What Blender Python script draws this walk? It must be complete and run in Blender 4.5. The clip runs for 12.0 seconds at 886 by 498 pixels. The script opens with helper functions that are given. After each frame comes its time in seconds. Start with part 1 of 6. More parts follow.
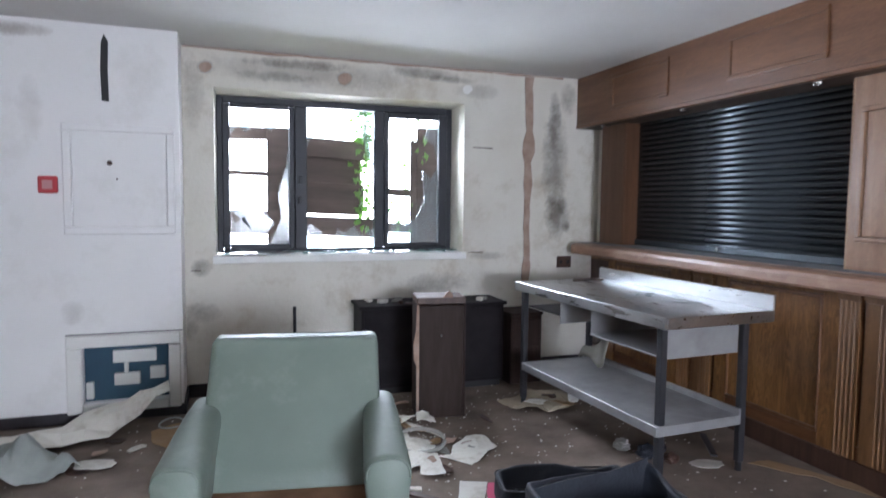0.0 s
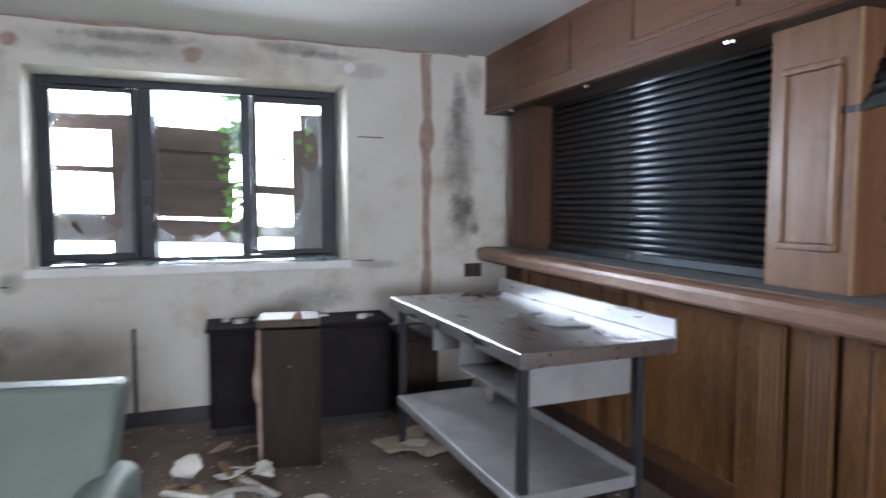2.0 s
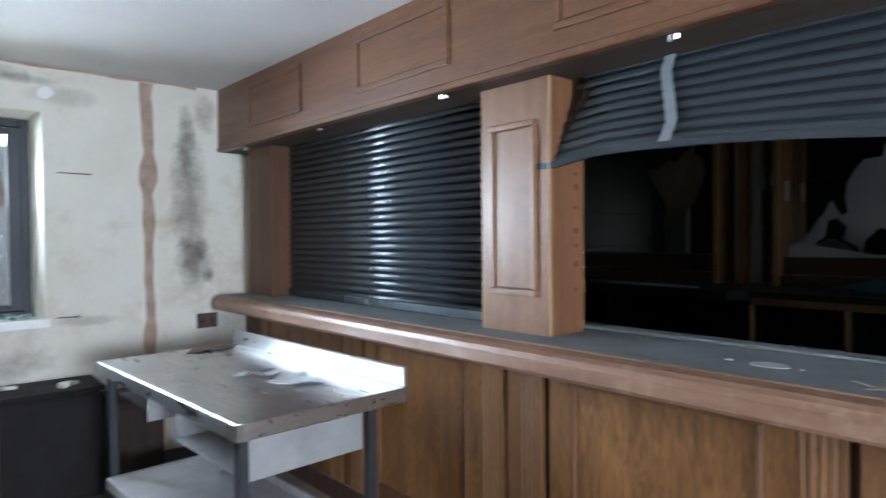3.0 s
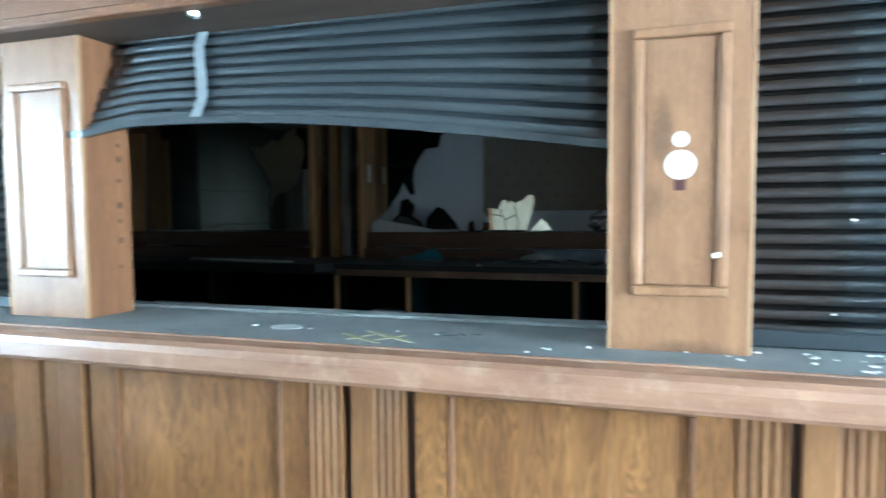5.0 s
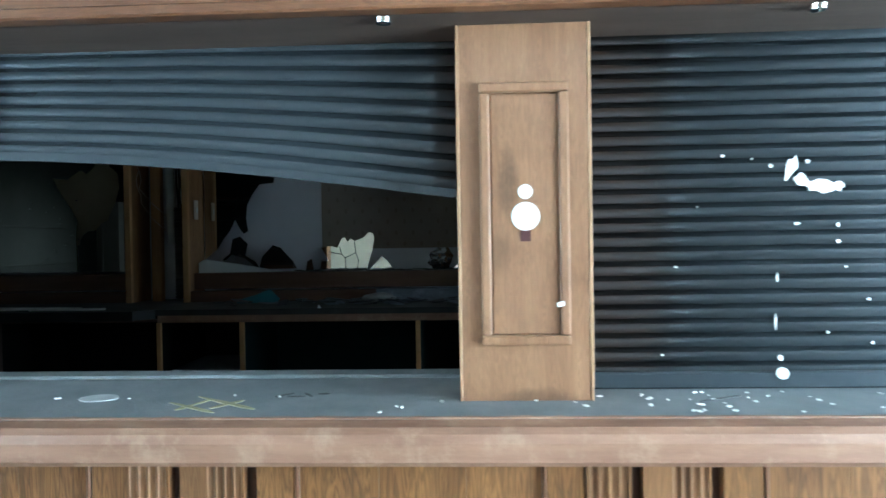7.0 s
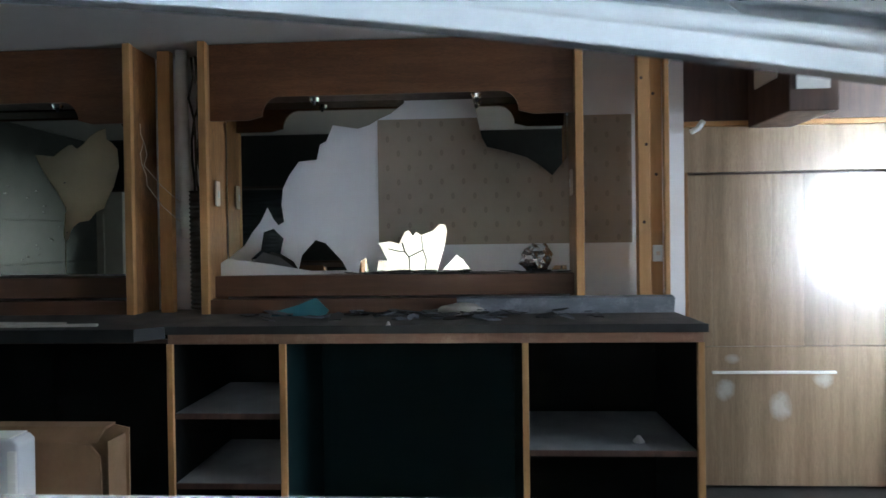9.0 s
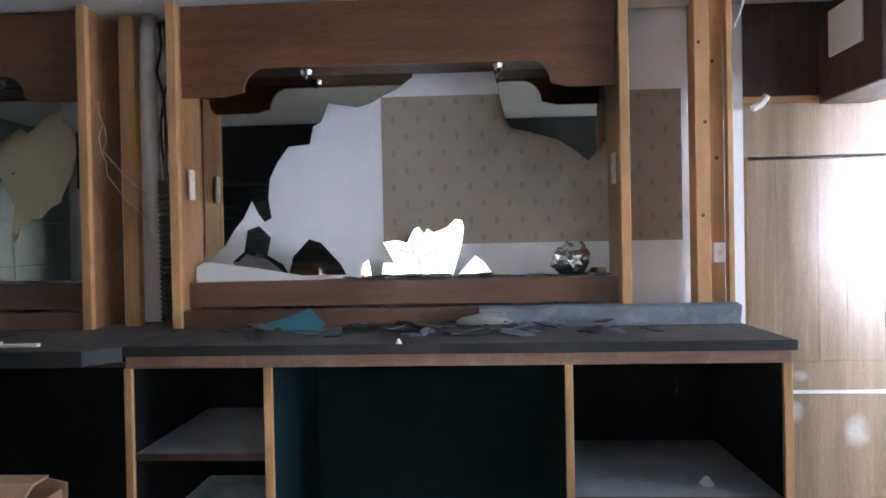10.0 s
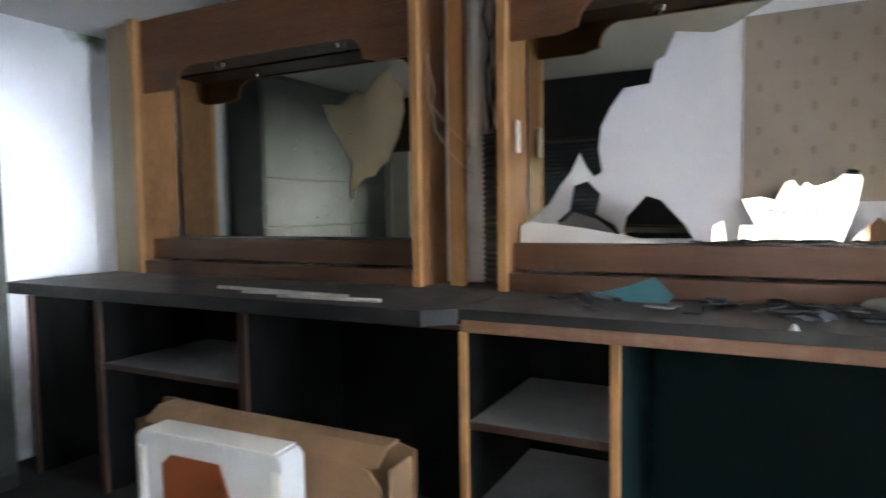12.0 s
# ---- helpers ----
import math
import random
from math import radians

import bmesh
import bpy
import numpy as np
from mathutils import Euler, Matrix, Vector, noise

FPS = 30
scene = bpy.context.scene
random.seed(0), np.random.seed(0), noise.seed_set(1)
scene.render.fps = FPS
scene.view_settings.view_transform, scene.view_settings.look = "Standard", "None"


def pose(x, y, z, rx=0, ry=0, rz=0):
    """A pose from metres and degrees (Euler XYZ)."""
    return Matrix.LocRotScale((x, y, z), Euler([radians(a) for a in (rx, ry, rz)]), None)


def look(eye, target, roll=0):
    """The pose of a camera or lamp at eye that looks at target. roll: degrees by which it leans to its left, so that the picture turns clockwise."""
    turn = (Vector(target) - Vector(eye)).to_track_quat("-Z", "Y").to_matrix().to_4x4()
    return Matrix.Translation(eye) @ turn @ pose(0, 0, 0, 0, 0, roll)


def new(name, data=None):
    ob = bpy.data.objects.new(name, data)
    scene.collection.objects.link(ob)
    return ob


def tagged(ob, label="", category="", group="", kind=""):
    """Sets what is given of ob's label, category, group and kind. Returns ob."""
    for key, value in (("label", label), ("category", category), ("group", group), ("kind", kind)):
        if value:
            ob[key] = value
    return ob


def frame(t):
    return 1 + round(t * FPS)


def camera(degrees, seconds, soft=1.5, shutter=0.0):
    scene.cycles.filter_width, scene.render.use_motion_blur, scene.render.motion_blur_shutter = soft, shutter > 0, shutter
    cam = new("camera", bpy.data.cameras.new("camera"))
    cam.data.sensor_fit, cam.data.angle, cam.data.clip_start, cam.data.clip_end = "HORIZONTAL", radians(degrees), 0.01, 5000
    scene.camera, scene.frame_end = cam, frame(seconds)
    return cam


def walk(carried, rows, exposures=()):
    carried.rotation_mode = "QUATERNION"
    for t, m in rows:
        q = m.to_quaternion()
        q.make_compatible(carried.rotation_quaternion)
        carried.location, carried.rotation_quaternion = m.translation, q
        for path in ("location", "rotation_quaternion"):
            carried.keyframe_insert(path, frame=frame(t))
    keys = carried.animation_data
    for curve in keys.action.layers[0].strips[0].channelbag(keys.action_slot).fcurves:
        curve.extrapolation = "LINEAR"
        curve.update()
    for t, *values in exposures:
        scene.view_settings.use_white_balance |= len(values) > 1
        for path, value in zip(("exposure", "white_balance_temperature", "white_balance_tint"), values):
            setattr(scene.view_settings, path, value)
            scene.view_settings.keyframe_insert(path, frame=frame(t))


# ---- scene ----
# ---- camera ----
cam = camera(70.4, 12.0, soft=1.5, shutter=0.5)
PATH = [
    (0, (0.354, 0.702, 1.433), (1.014, 2.585, 1.29), 0.6),
    (0.5, (0.547, 0.88, 1.434), (1.116, 2.78, 1.174), 0.5),
    (1, (0.787, 1.005, 1.427), (1.344, 2.91, 1.178), 0.2),
    (1.5, (1.059, 1.093, 1.443), (1.625, 2.999, 1.228), 0.0),
    (2, (1.347, 1.189, 1.433), (2.033, 3.062, 1.29), 0.1),
    (2.5, (1.476, 1.293, 1.48), (2.551, 2.974, 1.349), -0.0),
    (2.7, (1.511, 1.278, 1.493), (2.696, 2.887, 1.406), -0.2),
    (4.3, (1.683, 0.971, 1.506), (3.411, 1.975, 1.444), -0.9),
    (4.5, (1.699, 0.961, 1.496), (3.476, 1.877, 1.418), -0.6),
    (5, (1.697, 0.879, 1.481), (3.601, 1.479, 1.365), -0.4),
    (5.5, (1.684, 0.788, 1.493), (3.659, 1.093, 1.404), -0.7),
    (6, (1.672, 0.755, 1.497), (3.667, 0.871, 1.415), -1.1),
    (6.5, (1.682, 0.801, 1.514), (3.68, 0.88, 1.47), -1.0),
    (7, (1.768, 0.928, 1.536), (3.766, 1.017, 1.512), -0.9),
    (7.5, (1.981, 1.103, 1.519), (3.978, 1.218, 1.485), -1.2),
    (7.7, (2.137, 1.183, 1.522), (4.132, 1.314, 1.485), -1.0),
    (9.3, (3.026, 1.587, 1.506), (5.024, 1.689, 1.488), -0.8),
    (9.5, (3.157, 1.641, 1.519), (5.155, 1.731, 1.498), -1.0),
    (10, (3.417, 1.624, 1.502), (5.415, 1.724, 1.479), -1.1),
    (10.5, (3.71, 1.592, 1.455), (5.705, 1.733, 1.431), -0.9),
    (11, (3.837, 1.823, 1.426), (5.804, 2.176, 1.353), -0.7),
    (11.5, (3.818, 1.9, 1.422), (5.705, 2.557, 1.339), -0.7),
    (12, (3.735, 1.999, 1.479), (5.51, 2.912, 1.355), -0.8),
]
# the exposure opens up as the view turns from the window to the dark bar
EXPOSURES = [(0, 0.0, 5650, 13), (1.0, -0.15, 5700, 13), (2.0, -0.15, 5700, 13), (2.7, 0.15, 5550, 10), (4.3, 1.6, 5050, -6), (5.5, 1.7, 4850, -10),
             (6.5, 1.3, 4900, -8), (7.7, 1.75, 4880, -11), (9.3, 4.1, 5700, 8), (10.5, 4.8, 5450, 13), (11.0, 4.65, 5500, 12), (12, 4.88, 6100, 9)]
walk(cam, [(t, look(eye, target, roll)) for t, eye, target, roll in PATH], EXPOSURES)

# ---- world, sun, daylight ----
world = bpy.data.worlds.new("sky")
scene.world = world
world.use_nodes = True
wn, wl = world.node_tree.nodes, world.node_tree.links
sky = wn.new("ShaderNodeTexSky")
sky.sky_type, sky.sun_disc = "NISHITA", False
sky.sun_elevation, sky.sun_rotation = radians(48), radians(120)
wn["Background"].inputs[1].default_value = 0.12
wl.new(sky.outputs[0], wn["Background"].inputs[0])
sun = new("sun", bpy.data.lights.new("sun", "SUN"))
sun.data.energy, sun.data.angle, sun.data.color = 1.2, radians(12), (1, 0.96, 0.9)
sun.matrix_world = look((6, -8, 12), (0, 0, 0))

GLOW_NORTH, GLOW_SOUTH, GLOW_BAR = 56.0, 47.0, 1.35


# ---- materials ----
def nodes_of(m):
    m.use_nodes = True
    t = m.node_tree
    return t, t.nodes, t.links, t.nodes["Principled BSDF"]


def mat(name, a, b=None, rough=0.6, metal=0.0, scale=6.0, stretch=(1, 1, 1), bump=0.15, fine=60.0, stain=None, stain_scale=1.2,
        stain_amount=0.5, spec=0.5, coat=0.0, random_tint=0.0, grain=0.0, vary=0.12):
    """Two-scale procedural surface: a to b by a stretched noise, optional stains of their own shape, fine bump."""
    m = bpy.data.materials.new(name)
    t, n, l, bsdf = nodes_of(m)
    b = b or tuple(c * 0.7 for c in a)
    geo = n.new("ShaderNodeNewGeometry")
    mp = n.new("ShaderNodeMapping")
    mp.inputs["Scale"].default_value = stretch
    l.new(geo.outputs["Position"], mp.inputs["Vector"])
    n1 = n.new("ShaderNodeTexNoise")
    n1.inputs["Scale"].default_value, n1.inputs["Detail"].default_value, n1.inputs["Roughness"].default_value = scale, 6, 0.62
    l.new(mp.outputs[0], n1.inputs["Vector"])
    ramp = n.new("ShaderNodeValToRGB")
    ramp.color_ramp.elements[0].position, ramp.color_ramp.elements[1].position = 0.32, 0.68
    ramp.color_ramp.elements[0].color, ramp.color_ramp.elements[1].color = (*a, 1), (*b, 1)
    l.new(n1.outputs["Fac"], ramp.inputs[0])
    colour = ramp.outputs[0]
    n2 = n.new("ShaderNodeTexNoise")
    n2.inputs["Scale"].default_value, n2.inputs["Detail"].default_value = fine, 4
    l.new(mp.outputs[0], n2.inputs["Vector"])
    if stain:
        n3 = n.new("ShaderNodeTexNoise")
        n3.inputs["Scale"].default_value, n3.inputs["Detail"].default_value, n3.inputs["Roughness"].default_value = stain_scale, 8, 0.7
        l.new(geo.outputs["Position"], n3.inputs["Vector"])
        r3 = n.new("ShaderNodeValToRGB")
        r3.color_ramp.elements[0].position, r3.color_ramp.elements[1].position = 0.52, 0.72
        r3.color_ramp.elements[0].color = (0, 0, 0, 1)
        r3.color_ramp.elements[1].color = (stain_amount,) * 3 + (1,)
        l.new(n3.outputs["Fac"], r3.inputs[0])
        mix = n.new("ShaderNodeMixRGB")
        mix.inputs[2].default_value = (*stain, 1)
        l.new(r3.outputs[0], mix.inputs[0])
        l.new(colour, mix.inputs[1])
        colour = mix.outputs[0]
    if grain:
        n4 = n.new("ShaderNodeTexNoise")
        n4.inputs["Scale"].default_value, n4.inputs["Detail"].default_value, n4.inputs["Distortion"].default_value = scale * 2.2, 3, 1.6
        l.new(mp.outputs[0], n4.inputs["Vector"])
        w4 = n.new("ShaderNodeMath")
        w4.operation = "PINGPONG"
        w4.inputs[1].default_value = 0.06
        l.new(n4.outputs["Fac"], w4.inputs[0])
        r4 = n.new("ShaderNodeMapRange")
        r4.inputs["From Max"].default_value, r4.inputs["To Min"].default_value, r4.inputs["To Max"].default_value = 0.06, 1 - grain, 1 + grain * 0.3
        l.new(w4.outputs[0], r4.inputs["Value"])
        h4 = n.new("ShaderNodeHueSaturation")
        l.new(r4.outputs[0], h4.inputs["Value"])
        l.new(colour, h4.inputs["Color"])
        colour = h4.outputs[0]
    if random_tint:
        info = n.new("ShaderNodeObjectInfo")
        mr = n.new("ShaderNodeMapRange")
        mr.inputs["To Min"].default_value, mr.inputs["To Max"].default_value = 1 - random_tint, 1 + random_tint
        l.new(info.outputs["Random"], mr.inputs["Value"])
        hsv = n.new("ShaderNodeHueSaturation")
        l.new(mr.outputs[0], hsv.inputs["Value"])
        l.new(colour, hsv.inputs["Color"])
        colour = hsv.outputs[0]
    l.new(colour, bsdf.inputs["Base Color"])
    rr = n.new("ShaderNodeMapRange")
    rr.inputs["To Min"].default_value, rr.inputs["To Max"].default_value = max(0.02, rough - vary), min(1, rough + vary)
    l.new(n1.outputs["Fac"], rr.inputs["Value"])
    l.new(rr.outputs[0], bsdf.inputs["Roughness"])
    bsdf.inputs["Metallic"].default_value = metal
    bsdf.inputs["Specular IOR Level"].default_value = spec
    bsdf.inputs["Coat Weight"].default_value, bsdf.inputs["Coat Roughness"].default_value = coat, 0.2
    if bump:
        bp = n.new("ShaderNodeBump")
        bp.inputs["Strength"].default_value, bp.inputs["Distance"].default_value = bump, 0.01
        l.new(n2.outputs["Fac"], bp.inputs["Height"])
        l.new(bp.outputs[0], bsdf.inputs["Normal"])
    return m


def plain(name, colour, rough=0.5, metal=0.0, spec=0.5):
    m = bpy.data.materials.new(name)
    t, n, l, bsdf = nodes_of(m)
    bsdf.inputs["Base Color"].default_value = (*colour, 1)
    bsdf.inputs["Roughness"].default_value, bsdf.inputs["Metallic"].default_value = rough, metal
    bsdf.inputs["Specular IOR Level"].default_value = spec
    return m


def glow(name, colour, strength):
    m = bpy.data.materials.new(name)
    m.use_nodes = True
    n, l = m.node_tree.nodes, m.node_tree.links
    n.clear()
    e, o = n.new("ShaderNodeEmission"), n.new("ShaderNodeOutputMaterial")
    e.inputs[0].default_value, e.inputs[1].default_value = (*colour, 1), strength
    l.new(e.outputs[0], o.inputs[0])
    return m


def glass(name, tint=(0.8, 0.95, 0.92), dust=0.25, clear=1.0):
    m = bpy.data.materials.new(name)
    t, n, l, bsdf = nodes_of(m)
    bsdf.inputs["Base Color"].default_value = (*tint, 1)
    bsdf.inputs["Transmission Weight"].default_value = clear
    bsdf.inputs["Roughness"].default_value = dust
    bsdf.inputs["IOR"].default_value = 1.45
    return m


def wallpaper(name):
    """Brown paper with a staggered small motif."""
    m = mat(name, (0.38, 0.32, 0.255), (0.33, 0.275, 0.215), rough=0.8, scale=2.5, bump=0.05)
    t, n, l, bsdf = nodes_of(m)
    geo = n.new("ShaderNodeNewGeometry")
    sep = n.new("ShaderNodeSeparateXYZ")
    l.new(geo.outputs["Position"], sep.inputs[0])

    def op(kind, a, b=None, c=None):
        q = n.new("ShaderNodeMath")
        q.operation = kind
        for i, v in enumerate((a, b, c)):
            if v is None:
                continue
            if isinstance(v, (int, float)):
                q.inputs[i].default_value = v
            else:
                l.new(v, q.inputs[i])
        return q.outputs[0]
    PY, PZ = 0.131, 0.174
    row = op("FLOOR", op("DIVIDE", sep.outputs[2], PZ / 2))
    odd = op("MULTIPLY", op("MODULO", row, 2), PY / 2)
    u = op("SUBTRACT", op("FRACT", op("DIVIDE", op("ADD", sep.outputs[1], odd), PY)), 0.5)
    v = op("SUBTRACT", op("FRACT", op("DIVIDE", sep.outputs[2], PZ / 2)), 0.5)
    d = op("ADD", op("POWER", op("MULTIPLY", u, PY / 0.011), 2), op("POWER", op("MULTIPLY", v, PZ / 2 / 0.019), 2))
    inside = op("MULTIPLY", op("LESS_THAN", d, 1.0), 0.34)
    ring = op("MULTIPLY", op("LESS_THAN", d, 0.12), 0.10)
    fac = op("SUBTRACT", inside, ring)
    src = bsdf.inputs["Base Color"].links[0].from_socket
    mix = n.new("ShaderNodeMixRGB")
    mix.inputs[2].default_value = (0.13, 0.10, 0.07, 1)
    l.new(fac, mix.inputs[0])
    l.new(src, mix.inputs[1])
    l.new(mix.outputs[0], bsdf.inputs["Base Color"])
    return m


def mould(m, spots, colour=(0.085, 0.07, 0.052), across=0):
    """Adds blooms (mould, grime, painted glare) of given centre, half size and strength to a surface's colour, broken
    up by noise.
    """
    t, n, l, bsdf = nodes_of(m)
    geo = n.new("ShaderNodeNewGeometry")
    nz = n.new("ShaderNodeTexNoise")
    nz.inputs["Scale"].default_value, nz.inputs["Detail"].default_value, nz.inputs["Roughness"].default_value = 7.0, 10, 0.74
    l.new(geo.outputs["Position"], nz.inputs["Vector"])
    sep = n.new("ShaderNodeSeparateXYZ")
    l.new(geo.outputs["Position"], sep.inputs[0])
    for cx, cz, hx, hz, amount in spots:
        parts = []
        for axis, c, h in ((across, cx, hx), (2, cz, hz)):
            a = n.new("ShaderNodeMath")
            a.operation = "SUBTRACT"
            a.inputs[1].default_value = c
            l.new(sep.outputs[axis], a.inputs[0])
            b = n.new("ShaderNodeMath")
            b.operation = "DIVIDE"
            b.inputs[1].default_value = h
            l.new(a.outputs[0], b.inputs[0])
            p = n.new("ShaderNodeMath")
            p.operation = "MULTIPLY"
            l.new(b.outputs[0], p.inputs[0])
            l.new(b.outputs[0], p.inputs[1])
            parts.append(p)
        s = n.new("ShaderNodeMath")
        l.new(parts[0].outputs[0], s.inputs[0])
        l.new(parts[1].outputs[0], s.inputs[1])
        f = n.new("ShaderNodeMapRange")
        f.inputs["From Min"].default_value, f.inputs["From Max"].default_value = 0.0, 1.0
        f.inputs["To Min"].default_value, f.inputs["To Max"].default_value = 0.42, -0.35
        f.clamp = False
        l.new(s.outputs[0], f.inputs["Value"])
        g = n.new("ShaderNodeMath")
        l.new(nz.outputs["Fac"], g.inputs[0])
        l.new(f.outputs[0], g.inputs[1])
        r = n.new("ShaderNodeMapRange")
        r.inputs["From Min"].default_value, r.inputs["From Max"].default_value = 0.55, 0.95
        r.inputs["To Max"].default_value = amount
        l.new(g.outputs[0], r.inputs["Value"])
        mix = n.new("ShaderNodeMixRGB")
        mix.inputs[2].default_value = (*colour, 1)
        l.new(r.outputs[0], mix.inputs[0])
        l.new(bsdf.inputs["Base Color"].links[0].from_socket, mix.inputs[1])
        l.new(mix.outputs[0], bsdf.inputs["Base Color"])
    return m


PLASTER = mat("old_white_plaster", (0.74, 0.71, 0.64), (0.68, 0.65, 0.58), rough=0.85, scale=2.2, bump=0.25, fine=35,
              stain=(0.46, 0.40, 0.28), stain_scale=1.6, stain_amount=0.45)
NORTH_PAINT = mould(mat("mouldy_white_plaster", (0.71, 0.68, 0.61), (0.64, 0.605, 0.53), rough=0.85, scale=2.0, bump=0.3, fine=30,
                        stain=(0.42, 0.35, 0.25), stain_scale=2.6, stain_amount=0.65),
                    [(1.0, 2.40, 1.3, 0.16, 0.35), (1.9, 2.47, 0.5, 0.07, 0.55), (0.75, 2.36, 0.4, 0.06, 0.45), (3.08, 1.80, 0.20, 0.70, 0.62), (3.12, 1.36, 0.20, 0.34, 0.72), (3.07, 2.15, 0.10, 0.36, 0.7), (3.16, 1.45, 0.07, 0.14, 0.7), (0.9, 2.46, 0.6, 0.06, 0.6), (2.1, 2.44, 0.35, 0.05, 0.6),
                     (3.2, 1.25, 0.07, 0.09, 0.7), (3.2, 2.35, 0.12, 0.22, 0.5), (0.16, 2.2, 0.12, 0.4, 0.35), (0.2, 0.62, 0.2, 0.12, 0.5), (2.35, 2.36, 0.3, 0.10, 0.3), (2.0, 0.78, 0.45, 0.14, 0.5), (1.25, 2.38, 0.10, 0.09, 0.85), (0.25, 2.39, 0.09, 0.08, 0.85), (0.2, 0.95, 0.12, 0.1, 0.6), (2.45, 1.0, 0.25, 0.06, 0.4),
                     (0.1, 0.5, 0.12, 0.12, 0.5)])
BOX_PAINT = mat("white_emulsion", (0.87, 0.86, 0.85), (0.83, 0.82, 0.81), rough=0.7, scale=1.6, bump=0.12, fine=25,
                stain=(0.62, 0.60, 0.56), stain_scale=2.5, stain_amount=0.4)
CEIL = mat("ceiling_paint", (0.72, 0.71, 0.69), (0.66, 0.65, 0.63), rough=0.9, scale=1.2, bump=0.15, fine=40)
mould(BOX_PAINT, [(-0.85, 2.46, 0.35, 0.07, 0.6), (-0.55, 0.72, 0.10, 0.12, 0.25), (-0.75, 2.0, 0.12, 0.3, 0.2)], (0.22, 0.18, 0.14))
WHITE_WALL = mat("bare_white_plaster", (0.86, 0.86, 0.89), (0.81, 0.81, 0.84), rough=0.85, scale=1.8, bump=0.12, fine=30)
FLOOR = mat("filthy_carpet", (0.25, 0.195, 0.155), (0.13, 0.098, 0.076), rough=0.95, scale=3.0, bump=0.6, fine=110,
            stain=(0.22, 0.19, 0.15), stain_scale=3.5, stain_amount=0.6)
BAR_FLOOR = mat("dirty_vinyl", (0.05, 0.045, 0.04), (0.03, 0.028, 0.025), rough=0.8, scale=3.0, bump=0.3)
OAK_V = mat("varnished_oak_upright", (0.32, 0.158, 0.056), (0.185, 0.084, 0.030), grain=0.46, rough=0.36, scale=1.9, stretch=(5, 5, 0.45), bump=0.06, fine=18,
            stain=(0.10, 0.038, 0.014), stain_scale=2.0, stain_amount=0.5, random_tint=0.12, coat=0.15)
OAK_Y = mat("varnished_oak_lengthwise", (0.21, 0.096, 0.043), (0.135, 0.057, 0.025), grain=0.25, rough=0.38, scale=3.2, stretch=(5, 0.45, 5), bump=0.06, fine=18,
            stain=(0.10, 0.038, 0.014), stain_scale=2.0, stain_amount=0.4, random_tint=0.08, coat=0.15)
OAK_PALE = mat("pale_pillar_oak", (0.30, 0.165, 0.087), (0.225, 0.115, 0.059), grain=0.2, coat=0.2, rough=0.36, scale=3.4, stretch=(7, 7, 0.5), bump=0.06, fine=20,
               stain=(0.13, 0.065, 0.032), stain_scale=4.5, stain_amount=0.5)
mould(OAK_PALE, [(0.83, 1.68, 0.05, 0.16, 0.7), (0.85, 1.50, 0.05, 0.10, 0.45), (0.76, 1.12, 0.16, 0.05, 0.6)], (0.05, 0.028, 0.016), 1)
NOSING = mat("worn_counter_edge", (0.31, 0.178, 0.115), (0.20, 0.104, 0.064), coat=0.2, rough=0.42, scale=5.0, stretch=(4, 0.6, 4), bump=0.1, fine=30,
             stain=(0.45, 0.31, 0.21), stain_scale=9.0, stain_amount=0.6)
DARK_WOOD = mat("dark_stained_wood", (0.085, 0.045, 0.03), (0.045, 0.022, 0.016), rough=0.5, scale=4.0, stretch=(5, 5, 0.6), bump=0.08, fine=25)
SOFFIT = mat("soffit_board", (0.075, 0.05, 0.035), (0.05, 0.034, 0.024), rough=0.7, scale=2.5, stretch=(3, 0.5, 3), bump=0.05)
MAHOGANY = mat("red_brown_board", (0.14, 0.068, 0.036), (0.09, 0.042, 0.023), rough=0.5, scale=4.0, stretch=(4, 0.5, 5), bump=0.06)
PINE = mat("raw_pine", (0.58, 0.325, 0.135), (0.46, 0.24, 0.09), rough=0.6, scale=4.0, stretch=(6, 6, 0.5), bump=0.08, fine=22,
           stain=(0.26, 0.13, 0.06), stain_scale=2.2, stain_amount=0.5, random_tint=0.1)
LINO = mat("dusty_grey_lino", (0.23, 0.25, 0.26), (0.16, 0.175, 0.185), rough=0.75, scale=4.0, bump=0.1, fine=90,
           stain=(0.24, 0.24, 0.23), stain_scale=5.0, stain_amount=0.5)
LINO_DARK = mat("dusty_dark_worktop", (0.11, 0.10, 0.09), (0.07, 0.065, 0.06), rough=0.7, scale=5.0, bump=0.1, fine=90,
                stain=(0.2, 0.17, 0.14), stain_scale=4.0, stain_amount=0.5)
EDGE_BLACK = mat("black_edging", (0.022, 0.024, 0.024), (0.014, 0.015, 0.015), rough=0.5, scale=6, bump=0.05)
SHUTTER = mat("dark_anodised_slat", (0.072, 0.085, 0.096), (0.068, 0.080, 0.091), rough=0.26, metal=0.58, scale=0.6, bump=0.0, random_tint=0.06, vary=0.02)
STEEL = mat("worn_stainless_steel", (0.62, 0.63, 0.64), (0.52, 0.53, 0.54), rough=0.30, metal=1.0, scale=4, stretch=(8, 1, 8), bump=0.03, fine=60,
            stain=(0.36, 0.36, 0.36), stain_scale=5.0, stain_amount=0.6)
STEEL_DUSTY = mat("dusty_steel_shelf", (0.42, 0.42, 0.42), (0.32, 0.32, 0.32), rough=0.55, metal=0.6, scale=4, bump=0.05, fine=60,
                  stain=(0.25, 0.24, 0.22), stain_scale=3.0, stain_amount=0.6)
